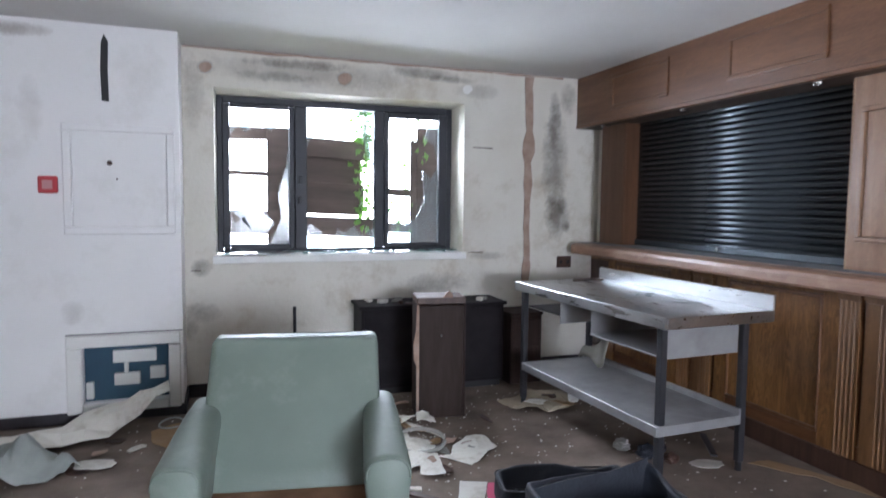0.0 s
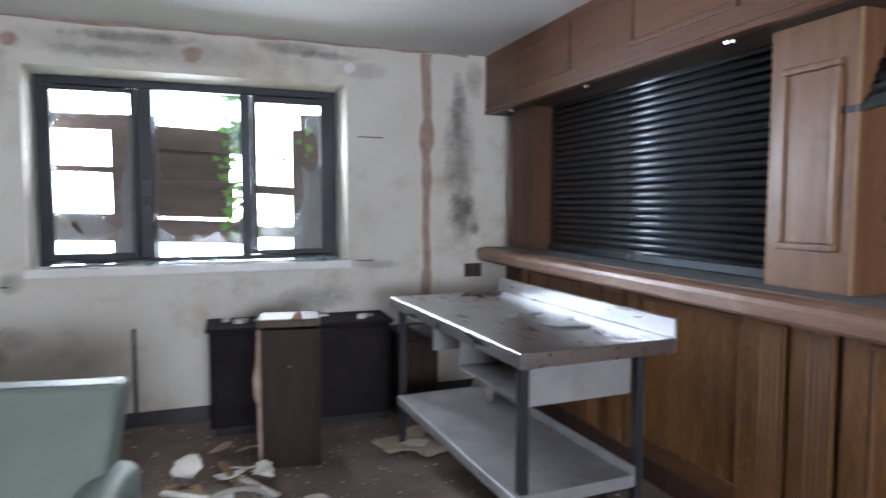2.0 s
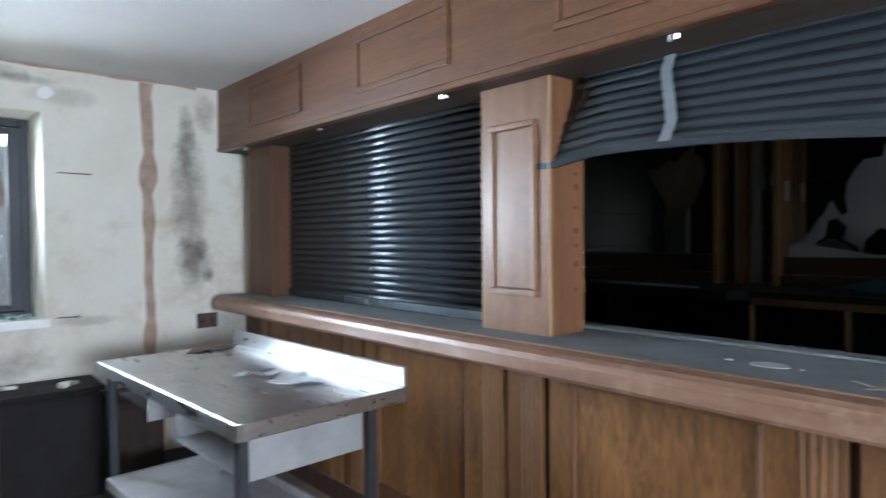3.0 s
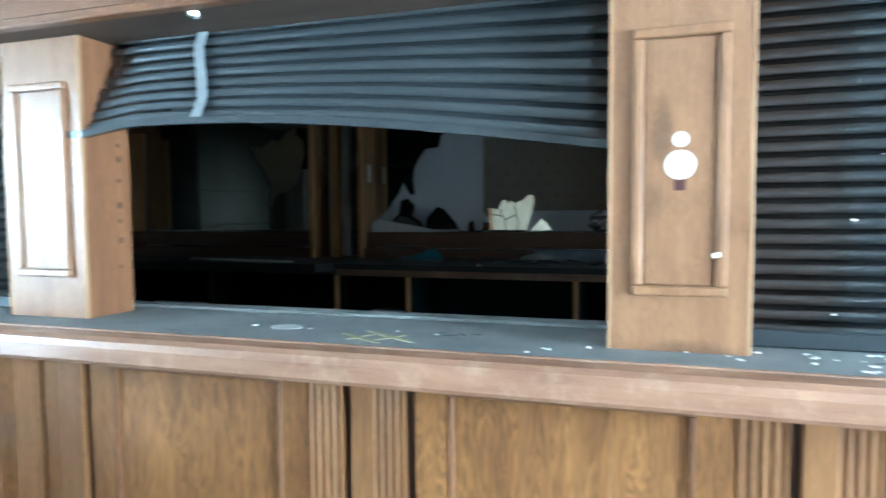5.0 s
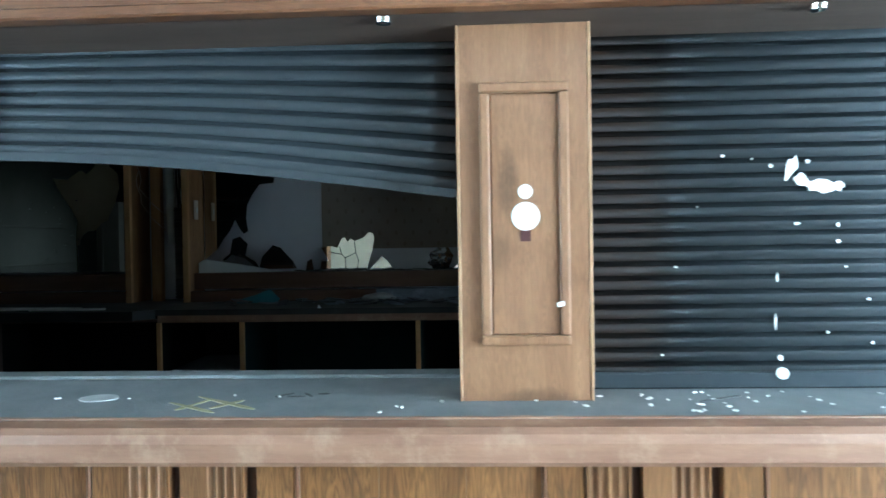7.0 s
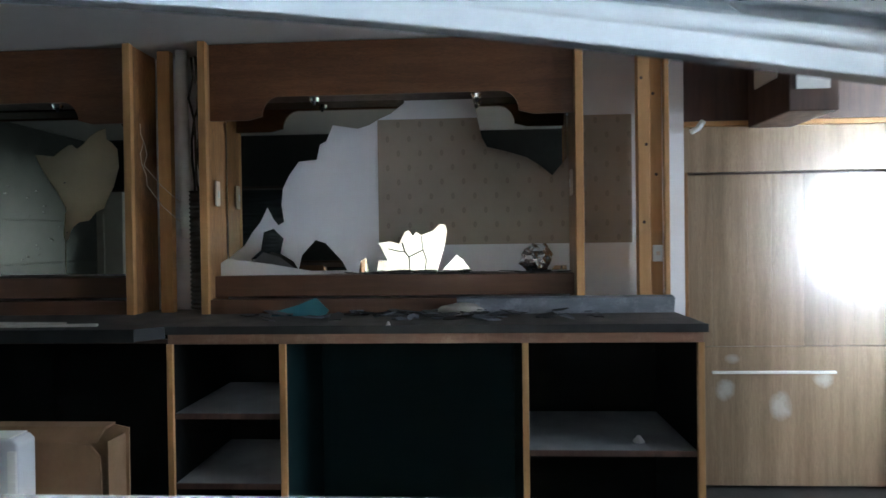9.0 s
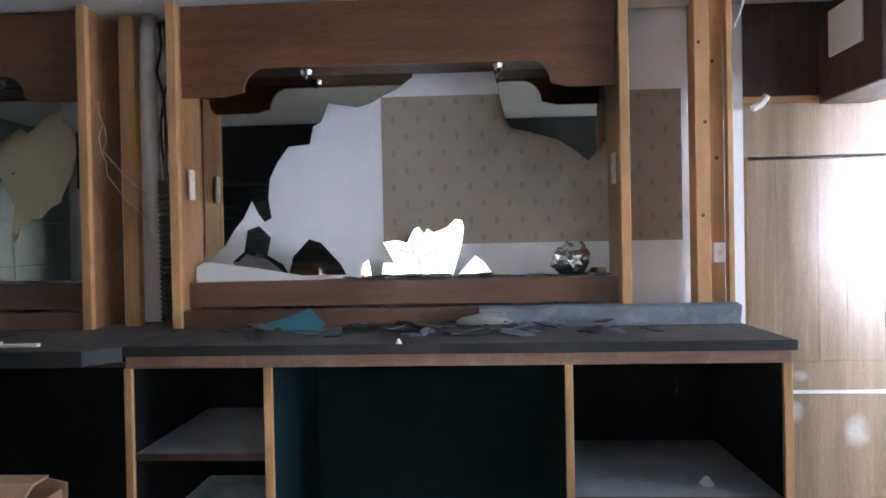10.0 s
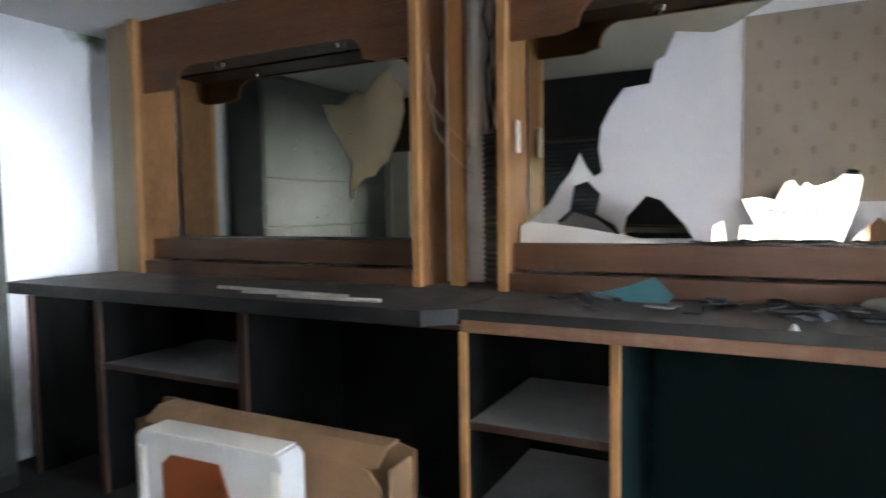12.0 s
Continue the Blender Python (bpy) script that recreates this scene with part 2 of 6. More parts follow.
LEG = mat("dark_painted_steel", (0.035, 0.035, 0.04), (0.022, 0.022, 0.026), rough=0.5, metal=0.2, scale=8, bump=0.04)
VINYL = mat("sage_green_vinyl", (0.215, 0.262, 0.222), (0.185, 0.228, 0.192), rough=0.52, scale=2.5, bump=0.08, fine=120,
            stain=(0.36, 0.40, 0.36), stain_scale=4.0, stain_amount=0.4)
SEAT_CLOTH = mat("tan_hessian", (0.26, 0.14, 0.07), (0.18, 0.09, 0.045), rough=0.9, scale=8, bump=0.3, fine=140)
FRAME_PAINT = mat("dark_blue_window_paint", (0.010, 0.011, 0.018), (0.006, 0.007, 0.012), rough=0.5, scale=6, bump=0.05,
                  stain=(0.05, 0.05, 0.055), stain_scale=12.0, stain_amount=0.3)
SKIRT = mat("dark_skirting_paint", (0.045, 0.04, 0.045), (0.028, 0.025, 0.03), rough=0.5, scale=6, bump=0.06)
TRIM_WHITE = mat("gloss_white_trim", (0.80, 0.79, 0.76), (0.74, 0.73, 0.70), rough=0.4, scale=4, bump=0.05, stain=(0.6, 0.57, 0.5), stain_scale=4, stain_amount=0.35)
COPPER_STRIP = mat("exposed_brown_plaster", (0.44, 0.33, 0.26), (0.30, 0.20, 0.15), rough=0.9, scale=9, bump=0.5, fine=50)
PAPER = mat("dirty_paper", (0.80, 0.78, 0.72), (0.68, 0.65, 0.58), rough=0.85, scale=6, bump=0.2, fine=40, stain=(0.36, 0.30, 0.22), stain_scale=6, stain_amount=0.6, random_tint=0.15)
CARD = mat("brown_cardboard", (0.36, 0.24, 0.13), (0.28, 0.18, 0.095), rough=0.85, scale=3, stretch=(1, 1, 4), bump=0.08, stain=(0.2, 0.12, 0.06), stain_scale=3, stain_amount=0.4)
FABRIC_GREY = mat("grey_green_cloth", (0.42, 0.45, 0.42), (0.32, 0.345, 0.32), rough=0.8, scale=4, bump=0.25, fine=120)
BAG_CLOTH = mat("navy_luggage_fabric", (0.02, 0.024, 0.036), (0.012, 0.014, 0.022), rough=0.6, scale=6, bump=0.3, fine=200, stain=(0.07, 0.07, 0.08), stain_scale=5, stain_amount=0.5)
TEAL = mat("teal_plastic", (0.05, 0.20, 0.24), (0.04, 0.16, 0.20), rough=0.4, scale=5, bump=0.03)
DUST_CLOTH = mat("dusty_tan_canvas", (0.26, 0.24, 0.20), (0.19, 0.175, 0.145), rough=0.9, scale=6, bump=0.25, fine=60)
STONE = mat("grey_stone", (0.36, 0.35, 0.32), (0.26, 0.25, 0.23), rough=0.9, scale=12, bump=0.4, fine=60)
SLATE_BOARD = mat("grey_blue_board", (0.20, 0.215, 0.24), (0.13, 0.14, 0.16), rough=0.8, scale=6, stretch=(3, 0.7, 3), bump=0.2, stain=(0.4, 0.42, 0.45), stain_scale=9, stain_amount=0.5)
BOARD_OUT = mat("weathered_board", (0.11, 0.082, 0.07), (0.07, 0.052, 0.045), rough=0.9, scale=3, stretch=(0.6, 3, 4), bump=0.2)
DUCT = mat("dirty_flexible_duct", (0.10, 0.095, 0.08), (0.06, 0.056, 0.048), rough=0.6, metal=0.3, scale=8, bump=0.2)
BLUE_BACK = mat("dark_blue_backing", (0.03, 0.09, 0.14), (0.02, 0.06, 0.10), rough=0.6, scale=3, bump=0.05)
GROUND = mat("rough_grass_ground", (0.10, 0.12, 0.05), (0.16, 0.14, 0.09), rough=0.95, scale=1.5, bump=0.5)
LEAF = mat("ivy_leaf", (0.12, 0.26, 0.03), (0.08, 0.19, 0.02), rough=0.5, scale=9, bump=0.1, random_tint=0.2)
LEAF.node_tree.nodes["Principled BSDF"].inputs["Transmission Weight"].default_value = 0.35
BARK = mat("stem_bark", (0.12, 0.09, 0.06), (0.08, 0.06, 0.04), rough=0.9, scale=12, bump=0.3)
CUPBOARD = mat("dark_grey_green_paint", (0.045, 0.05, 0.042), (0.03, 0.034, 0.028), rough=0.6, scale=3, bump=0.05)
DOOR_OAK = mat("glare_blotched_oak", (0.33, 0.235, 0.145), (0.21, 0.14, 0.08), grain=0.18, random_tint=0.14, coat=0.8, rough=0.36, scale=3.0, stretch=(6, 6, 0.4), bump=0.04, fine=18,
               stain=(0.30, 0.19, 0.11), stain_scale=2.5, stain_amount=0.4)
# pale blooms put the glare patches of the door into its colour
mould(DOOR_OAK, [(0.02, 0.60, 0.09, 0.10, 0.7), (-0.30, 0.50, 0.10, 0.13, 0.6), (-0.02, 0.78, 0.07, 0.05, 0.5), (-0.55, 0.66, 0.09, 0.08, 0.6)], (0.62, 0.60, 0.57), 1)
END_POST = mat("dark_oak_post", (0.13, 0.058, 0.026), (0.085, 0.036, 0.016), grain=0.2, rough=0.5, scale=3.2, stretch=(5, 5, 0.45), bump=0.06, fine=18)
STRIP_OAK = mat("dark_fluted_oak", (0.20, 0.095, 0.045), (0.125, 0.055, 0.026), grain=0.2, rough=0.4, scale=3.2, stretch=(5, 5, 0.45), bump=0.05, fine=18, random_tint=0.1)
FLUTE_OAK = mat("fluted_oak", (0.26, 0.132, 0.055), (0.165, 0.078, 0.032), grain=0.25, rough=0.38, scale=2.4, stretch=(5, 5, 0.45), bump=0.05, fine=18, random_tint=0.12)
BOX_WOOD = mat("grimy_brown_wood", (0.045, 0.028, 0.023), (0.026, 0.017, 0.014), rough=0.6, scale=4.0, stretch=(5, 5, 0.6), bump=0.1, fine=25, spec=0.2)
BAR_NORTH = mould(mat("bare_bluish_plaster", (0.82, 0.85, 0.90), (0.76, 0.79, 0.84), rough=0.85, scale=1.8, bump=0.12, fine=30), [(6.45, 2.66, 0.32, 0.16, 0.9)], (0.07, 0.12, 0.03))
WALLPAPER = wallpaper("motif_wallpaper")
MIRROR = plain("grimy_silvered_mirror", (0.46, 0.45, 0.39), 0.02, 1.0)
KRAFT = mat("kraft_paper", (0.27, 0.165, 0.09), (0.20, 0.12, 0.062), rough=0.85, scale=5, bump=0.15, fine=40, stain=(0.19, 0.12, 0.07), stain_scale=4, stain_amount=0.5)
BLACK = plain("black_plastic", (0.012, 0.012, 0.013), 0.45)
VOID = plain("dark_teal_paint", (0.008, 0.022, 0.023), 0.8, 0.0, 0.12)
# near-black colour stands for the shade inside the compartments
INNER_SHADE = plain("inner_shade_black", (0.007, 0.0075, 0.007), 0.85, 0.0, 0.1)
WHITE_PLASTIC = plain("white_plastic", (0.78, 0.78, 0.75), 0.4)
CREAM_PLASTIC = plain("cream_plastic", (0.72, 0.60, 0.48), 0.45)
RED_PLASTIC = plain("red_plastic", (0.45, 0.04, 0.05), 0.4)
PINK = plain("pink_print", (0.62, 0.08, 0.18), 0.6)
CHROME = plain("chrome", (0.8, 0.8, 0.78), 0.12, 1.0)
FOIL = mat("crumpled_foil", (0.75, 0.75, 0.75), (0.6, 0.6, 0.6), rough=0.2, metal=1.0, scale=20, bump=0.3)
GLASS = glass("broken_window_glass", (0.74, 0.82, 0.85), 0.14, 0.93)
GLASS_TEAL = glass("green_edged_glass", (0.50, 0.72, 0.70), 0.2, 0.6)
TAPE_DULL = mat("dull_clear_tape", (0.26, 0.29, 0.31), (0.18, 0.20, 0.22), rough=0.4, scale=14, bump=0.2)
TAPE = plain("silver_tape", (0.62, 0.64, 0.66), 0.35)
BROWN_LABEL = plain("brown_label", (0.22, 0.06, 0.02), 0.5)
CHALK = plain("white_paint_splash", (0.82, 0.84, 0.82), 0.6)
YELLOW_MARK = plain("faded_yellow_mark", (0.36, 0.34, 0.2), 0.8)


# ---- building helpers ----
def bx(bm, x0, x1, y0, y1, z0, z1, bev=0.0, seg=1):
    vs = [bm.verts.new((x, y, z)) for x in (x0, x1) for y in (y0, y1) for z in (z0, z1)]
    fs = [bm.faces.new([vs[i] for i in f]) for f in ((0, 1, 3, 2), (4, 6, 7, 5), (0, 4, 5, 1), (2, 3, 7, 6), (0, 2, 6, 4), (1, 5, 7, 3))]
    bmesh.ops.recalc_face_normals(bm, faces=fs)
    if bev:
        es = list({e for f in fs for e in f.edges})
        bmesh.ops.bevel(bm, geom=es, offset=bev, segments=seg, affect="EDGES", profile=0.6)
    return bm


def box(*a, **k):
    return bx(bmesh.new(), *a, **k)


def prism(points, axis, lo, hi, bm=None):
    """A flat outline swept along an axis. points: pairs in the two other axes, in order x, y, z."""
    bm = bm or bmesh.new()

    def at(p, d):
        c = list(p)
        c.insert(axis, d)
        return bm.verts.new(c)
    a, b = [at(p, lo) for p in points], [at(p, hi) for p in points]
    fs = [bm.faces.new(a), bm.faces.new(b)]
    for i in range(len(a)):
        j = (i + 1) % len(a)
        fs.append(bm.faces.new((a[i], a[j], b[j], b[i])))
    bmesh.ops.recalc_face_normals(bm, faces=fs)
    return bm


def tube(points, radius, sides=8, bm=None):
    bm = bm or bmesh.new()
    pts = [Vector(p) for p in points]
    rings = []
    for i, p in enumerate(pts):
        d = (pts[min(i + 1, len(pts) - 1)] - pts[max(i - 1, 0)]).normalized()
        u = d.cross(Vector((0.3, 0.2, 0.93))).normalized()
        w = d.cross(u)
        r = radius(i / max(1, len(pts) - 1)) if callable(radius) else radius
        rings.append([bm.verts.new(p + r * (math.cos(k * 2 * math.pi / sides) * u + math.sin(k * 2 * math.pi / sides) * w)) for k in range(sides)])
    for a, b in zip(rings, rings[1:]):
        for k in range(sides):
            bm.faces.new((a[k], a[(k + 1) % sides], b[(k + 1) % sides], b[k]))
    bm.faces.new(rings[0][::-1])
    bm.faces.new(rings[-1])
    return bm


def disc(centre, normal_axis, radius, depth, sides=24, bm=None):
    c = Vector(centre)
    d = Vector((0, 0, 0))
    d[normal_axis] = depth
    return tube([c, c + d], radius, sides, bm)


def mesh_object(name, bm, material, smooth=False):
    me = bpy.data.meshes.new(name)
    bm.to_mesh(me)
    bm.free()
    me.materials.append(material)
    if smooth:
        me.polygons.foreach_set("use_smooth", [True] * len(me.polygons))
    return new(name, me)


def part(name, bm, material, parent, label="", smooth=False):
    ob = mesh_object(name, bm, material, smooth)
    ob.parent = parent
    return tagged(ob, label)


def thing(name, label, category, at=(0, 0, 0), rz=0.0, group="", kind=""):
    ob = new(name)
    ob.matrix_world = pose(*at, 0, 0, rz)
    return tagged(ob, label, category, group, kind)


def solid(name, bm, material, label, category, group="", kind="", smooth=False):
    return tagged(mesh_object(name, bm, material, smooth), label, category, group, kind)


def structure(name, bm, material, label="", category="wall"):
    return tagged(mesh_object(name, bm, material), label, category, "", "structure")


def sheet(points, z, thick, wob, seed, cells=0.06):
    """A crumpled sheet lying on a floor: outline points (x, y), height z, waviness wob."""
    bm = bmesh.new()
    vs = [bm.verts.new((x, y, z)) for x, y in points]
    bm.faces.new(vs)
    bmesh.ops.triangulate(bm, faces=bm.faces[:])
    bmesh.ops.subdivide_edges(bm, edges=bm.edges[:], cuts=3, use_grid_fill=True)
    for v in bm.verts:
        k = noise.noise(Vector((v.co.x * 7 + seed, v.co.y * 7, seed * 1.7)))
        v.co.z = z + thick + wob * max(0, k + 0.35)
        v.co.x += 0.012 * noise.noise(Vector((v.co.y * 30, seed, v.co.x * 30)))
        v.co.y += 0.012 * noise.noise(Vector((v.co.x * 30, v.co.y * 30, seed)))
    top = bm.faces[:]
    ext = bmesh.ops.extrude_face_region(bm, geom=top)
    for g in ext["geom"]:
        if isinstance(g, bmesh.types.BMVert):
            g.co.z -= min(thick, 0.004)
    bmesh.ops.recalc_face_normals(bm, faces=bm.faces[:])
    return bm


def rough_outline(cx, cy, rx, ry, n, seed, jag=0.3):
    r = random.Random(seed)
    return [(cx + rx * (1 - jag * r.random()) * math.cos(2 * math.pi * i / n), cy + ry * (1 - jag * r.random()) * math.sin(2 * math.pi * i / n)) for i in range(n)]

# ---- large structure: public room ----
W_X, S_Y, N_Y, CEIL_Z, BAR_CEIL = -3.6, -3.2, 5.57, 2.53, 2.66
OX0, OX1, OZ0, OZ1 = 0.30, 2.235, 1.0, 2.255        # north window opening
N_T = 0.42
structure("floor", box(W_X - 0.3, 3.6, S_Y - 0.3, N_Y + 0.1, -0.2, 0.0), FLOOR, "filthy brown carpet strewn with plaster crumbs", "floor")
structure("ceiling", box(W_X - 0.3, 3.33, S_Y - 0.3, N_Y + 0.3, CEIL_Z, CEIL_Z + 0.2), CEIL, "plain off-white painted ceiling", "ceiling")
bm = bmesh.new()
bx(bm, W_X - 0.3, OX0, N_Y, N_Y + N_T, -0.2, 2.9)
bx(bm, OX1, 3.75, N_Y, N_Y + N_T, -0.2, 2.9)
bx(bm, OX0, OX1, N_Y, N_Y + N_T, -0.2, OZ0)
bx(bm, OX0, OX1, N_Y, N_Y + N_T, OZ1, 2.9)
wall_north = structure("wall_north", bm, NORTH_PAINT, "white plaster wall with black mould and stains")
# west wall; south wall with a wide window
WX0, WX1, WZ0, WZ1 = 0.6, 2.6, 0.75, 2.05
structure("wall_west", box(W_X - 0.3, W_X, S_Y - 0.3, N_Y, -0.2, 2.9), PLASTER, "plain white plaster wall")
bm = bmesh.new()
bx(bm, W_X, WX0, S_Y - 0.3, S_Y, -0.2, 2.9)
bx(bm, WX1, 3.75, S_Y - 0.3, S_Y, -0.2, 2.9)
bx(bm, WX0, WX1, S_Y - 0.3, S_Y, -0.2, WZ0)
bx(bm, WX0, WX1, S_Y - 0.3, S_Y, WZ1, 2.9)
structure("wall_south", bm, PLASTER, "plain white plaster wall with a wide window")
# boxed-out wall west of the window
BOX_Y, BOX_X = 5.2, 0.09
HX0, HX1, HZ0, HZ1 = -0.51, 0.0, 0.12, 0.49
bm = bmesh.new()
prism([(W_X, 0), (HX0, 0), (HX0, HZ1), (HX1, HZ1), (HX1, 0), (BOX_X, 0), (BOX_X, CEIL_Z + 0.01), (W_X, CEIL_Z + 0.01)], 1, BOX_Y, N_Y - 0.005, bm)
wall_box = structure("wall_boxed", bm, BOX_PAINT, "smooth white painted boxed-out wall")
part("plinth_board", box(HX0, HX1, BOX_Y + 0.002, N_Y - 0.01, 0.0, HZ0), BOX_PAINT, wall_box)
bm = box(W_X, BOX_X + 0.012, BOX_Y - 0.014, BOX_Y, 0.0, 0.075, bev=0.004)
bx(bm, BOX_X, BOX_X + 0.014, BOX_Y, N_Y, 0.0, 0.09, bev=0.004)
bx(bm, BOX_X + 0.014, 3.4, N_Y - 0.016, N_Y, 0.0, 0.095, bev=0.004)
structure("baseboard", bm, SKIRT, "dark painted skirting board", "skirting")

# window in the north wall
win = tagged(new("window_1"), "broken three-light window in a dark blue frame", "window", "", "structure")
FY0, FY1 = 5.78, 5.845


def wx(x):
    return 0.9 + (x - 0.9) * 0.975


def wz(z):
    return 1.43 + (z - 1.43) * 0.975


def bars(name, rects, y0, y1, material, parent, label=""):
    bm = bmesh.new()
    for x0, x1, z0, z1 in rects:
        bx(bm, wx(x0), wx(x1), y0, y1, wz(z0), wz(z1), bev=0.006)
    return part(name, bm, material, parent, label)


bars("window_frame", [(OX0, 0.345, OZ0 + 0.03, OZ1), (2.185, OX1, OZ0 + 0.03, OZ1), (0.345, 2.185, 2.2, OZ1), (0.345, 2.185, OZ0 + 0.03, 1.062),
                      (0.892, 0.99, 1.062, 2.2), (1.55, 1.628, 1.062, 2.2)], FY0, FY1, FRAME_PAINT, win)
bars("casement", [(0.340, 0.395, 1.064, 2.198), (0.848, 0.890, 1.064, 2.198), (0.395, 0.848, 2.165, 2.198), (0.395, 0.848, 1.055, 1.10)], FY0 - 0.012, FY1 - 0.02, FRAME_PAINT, win)
bars("casement", [(1.63, 1.672, 1.064, 2.198), (2.115, 2.19, 1.064, 2.198), (1.672, 2.115, 2.15, 2.198), (1.672, 2.115, 1.064, 1.10)], FY0 - 0.012, FY1 - 0.02, FRAME_PAINT, win)
# splayed plaster reveals
for pts, axis, lo, hi in (([(OX1, N_Y + 0.002), (wx(OX1), FY0), (wx(OX1), FY1), (OX1, FY1)], 2, OZ0, OZ1), ([(OX0, N_Y + 0.002), (OX0, FY1), (wx(OX0), FY1), (wx(OX0), FY0)], 2, OZ0, OZ1),
                          ([(N_Y + 0.002, OZ1), (FY1, OZ1), (FY1, wz(OZ1)), (FY0, wz(OZ1))], 0, wx(OX0), wx(OX1))):
    part("reveal", prism(pts, axis, lo, hi), NORTH_PAINT, win, "splayed plaster reveal")
part("window_sill", box(OX0 - 0.02, OX1 + 0.02, N_Y - 0.03, FY0 + 0.02, OZ0 - 0.02, OZ0 + 0.036, bev=0.005), TRIM_WHITE, win, "dirty white sill")
for x, z in ((0.93, 1.61), (0.93, 1.45), (1.63, 1.595)):
    part("catch", box(x - 0.012, x + 0.012, FY0 - 0.045, FY0 - 0.012, z - 0.03, z + 0.03, bev=0.005), FRAME_PAINT, win)


def shard_pane(points, seed):
    part("pane", prism([(wx(x), wz(z)) for x, z in points], 1, FY0 + 0.035, FY0 + 0.039), GLASS, win, "jagged remnant of glass")


shard_pane([(0.40, 1.10), (0.62, 1.10), (0.55, 1.22), (0.5, 1.32), (0.43, 1.26), (0.40, 1.36)], 1)
shard_pane([(0.855, 1.10), (0.855, 1.95), (0.82, 1.7), (0.76, 1.5), (0.79, 1.3), (0.70, 1.10)], 2)
shard_pane([(0.395, 2.13), (0.395, 1.95), (0.46, 2.03), (0.52, 1.98), (0.6, 2.06), (0.72, 2.0), (0.78, 2.13)], 3)
shard_pane([(0.965, 1.062), (1.14, 1.062), (1.10, 1.2), (1.02, 1.26), (0.965, 1.22)], 4)
shard_pane([(0.965, 2.2), (0.965, 1.80), (1.02, 1.95), (1.07, 2.0), (1.03, 2.2)], 5)
shard_pane([(1.585, 1.062), (1.585, 1.3), (1.53, 1.2), (1.48, 1.24), (1.5, 1.062)], 6)
shard_pane([(1.70, 1.10), (2.115, 1.10), (2.115, 1.75), (2.06, 1.65), (1.98, 1.72), (2.0, 1.45), (1.92, 1.3), (1.8, 1.24), (1.75, 1.36), (1.70, 1.3)], 7)
shard_pane([(2.115, 2.115), (2.115, 1.8), (2.08, 1.95), (2.0, 1.98), (2.03, 2.115)], 8)

shard_pane([(0.40, 1.62), (0.40, 1.36), (0.47, 1.30), (0.56, 1.20), (0.66, 1.18), (0.74, 1.26), (0.66, 1.34), (0.52, 1.42), (0.46, 1.58)], 9)
shard_pane([(1.20, 1.064), (1.46, 1.064), (1.45, 1.16), (1.38, 1.24), (1.30, 1.18), (1.24, 1.22)], 10)
shard_pane([(1.545, 2.198), (1.545, 1.72), (1.50, 1.80), (1.46, 1.96), (1.40, 2.02), (1.44, 2.12), (1.38, 2.198)], 11)

# broken glass heaped on the sill
r = random.Random(4)
for i in range(46):
    x, y = r.uniform(0.36, 2.18), r.uniform(N_Y + 0.02, FY0 - 0.05)
    if x < 0.85 and r.random() < 0.5:
        continue
    pts = rough_outline(0, 0, r.uniform(0.03, 0.10), r.uniform(0.02, 0.05), r.randint(4, 6), i, 0.55)
    bm = prism(pts, 2, 0, 0.004)
    ob = solid("glass_shard", bm, GLASS_TEAL, "greenish shard of broken window glass on the sill", "glass shard", "broken glass on the sill")
    ob.matrix_world = pose(x, y, OZ0 + 0.042 + r.random() * 0.012, r.uniform(-9, 9), r.uniform(-9, 9), r.uniform(0, 360))
ob = solid("dark_sheet", sheet([(0.34, 5.60), (0.62, 5.63), (0.86, 5.64), (0.84, 5.73), (0.6, 5.74), (0.36, 5.68)], OZ0 + 0.037, 0.004, 0.03, 3), EDGE_BLACK,
           "curled dark sheet lying on the window sill", "sheet")

# outside: boards nailed over the window, ivy, ground, backdrop
def plank(x0, x1, y0, y1, z0, z1, tilt=0.0, label="weathered board fixed across the outside of the window"):
    x0, x1, y0, y1 = 0.9 + (x0 - 0.9) * 0.971, 0.9 + (x1 - 0.9) * 0.971, y0 - 0.148, y1 - 0.148
    z0, z1 = 1.43 + (z0 - 1.43) * 0.971, 1.43 + (z1 - 1.43) * 0.971
    cx, cz = (x0 + x1) / 2, (z0 + z1) / 2
    ob = solid("board", box(x0 - cx, x1 - cx, y0, y1, z0 - cz, z1 - cz, bev=0.004), BOARD_OUT, label, "board", "boards over the window")
    ob.matrix_world = pose(cx, 0, cz, 0, tilt, 0)


plank(0.69, 1.0, 6.17, 6.20, -0.5, 2.06)
plank(0.1, 0.72, 6.20, 6.225, 1.95, 2.06)
plank(0.1, 0.72, 6.20, 6.225, 1.655, 1.70, 1.5)
plank(0.1, 0.72, 6.20, 6.225, 1.17, 1.37, 2.0)
plank(0.97, 1.57, 6.20, 6.225, 1.815, 1.985, 2.5)
plank(0.97, 1.50, 6.226, 6.25, 1.57, 1.85, 1.5)
plank(0.97, 1.52, 6.20, 6.225, 1.33, 1.605, 2.0)
plank(0.96, 1.62, 6.145, 6.17, 1.14, 1.31, 2.5)
plank(2.0, 2.26, 6.17, 6.195, -0.5, 2.12, 0)
plank(1.94, 1.998, 6.17, 6.20, -0.5, 2.0, 0)
plank(1.66, 1.95, 6.2, 6.225, 1.50, 1.57, 4.0)
plank(1.62, 1.96, 6.20, 6.225, 1.17, 1.26, 2.0)
structure("ground", box(-400, 400, 6.0, 500, -0.6, -0.5), GROUND, "overgrown ground outside the window", "ground")
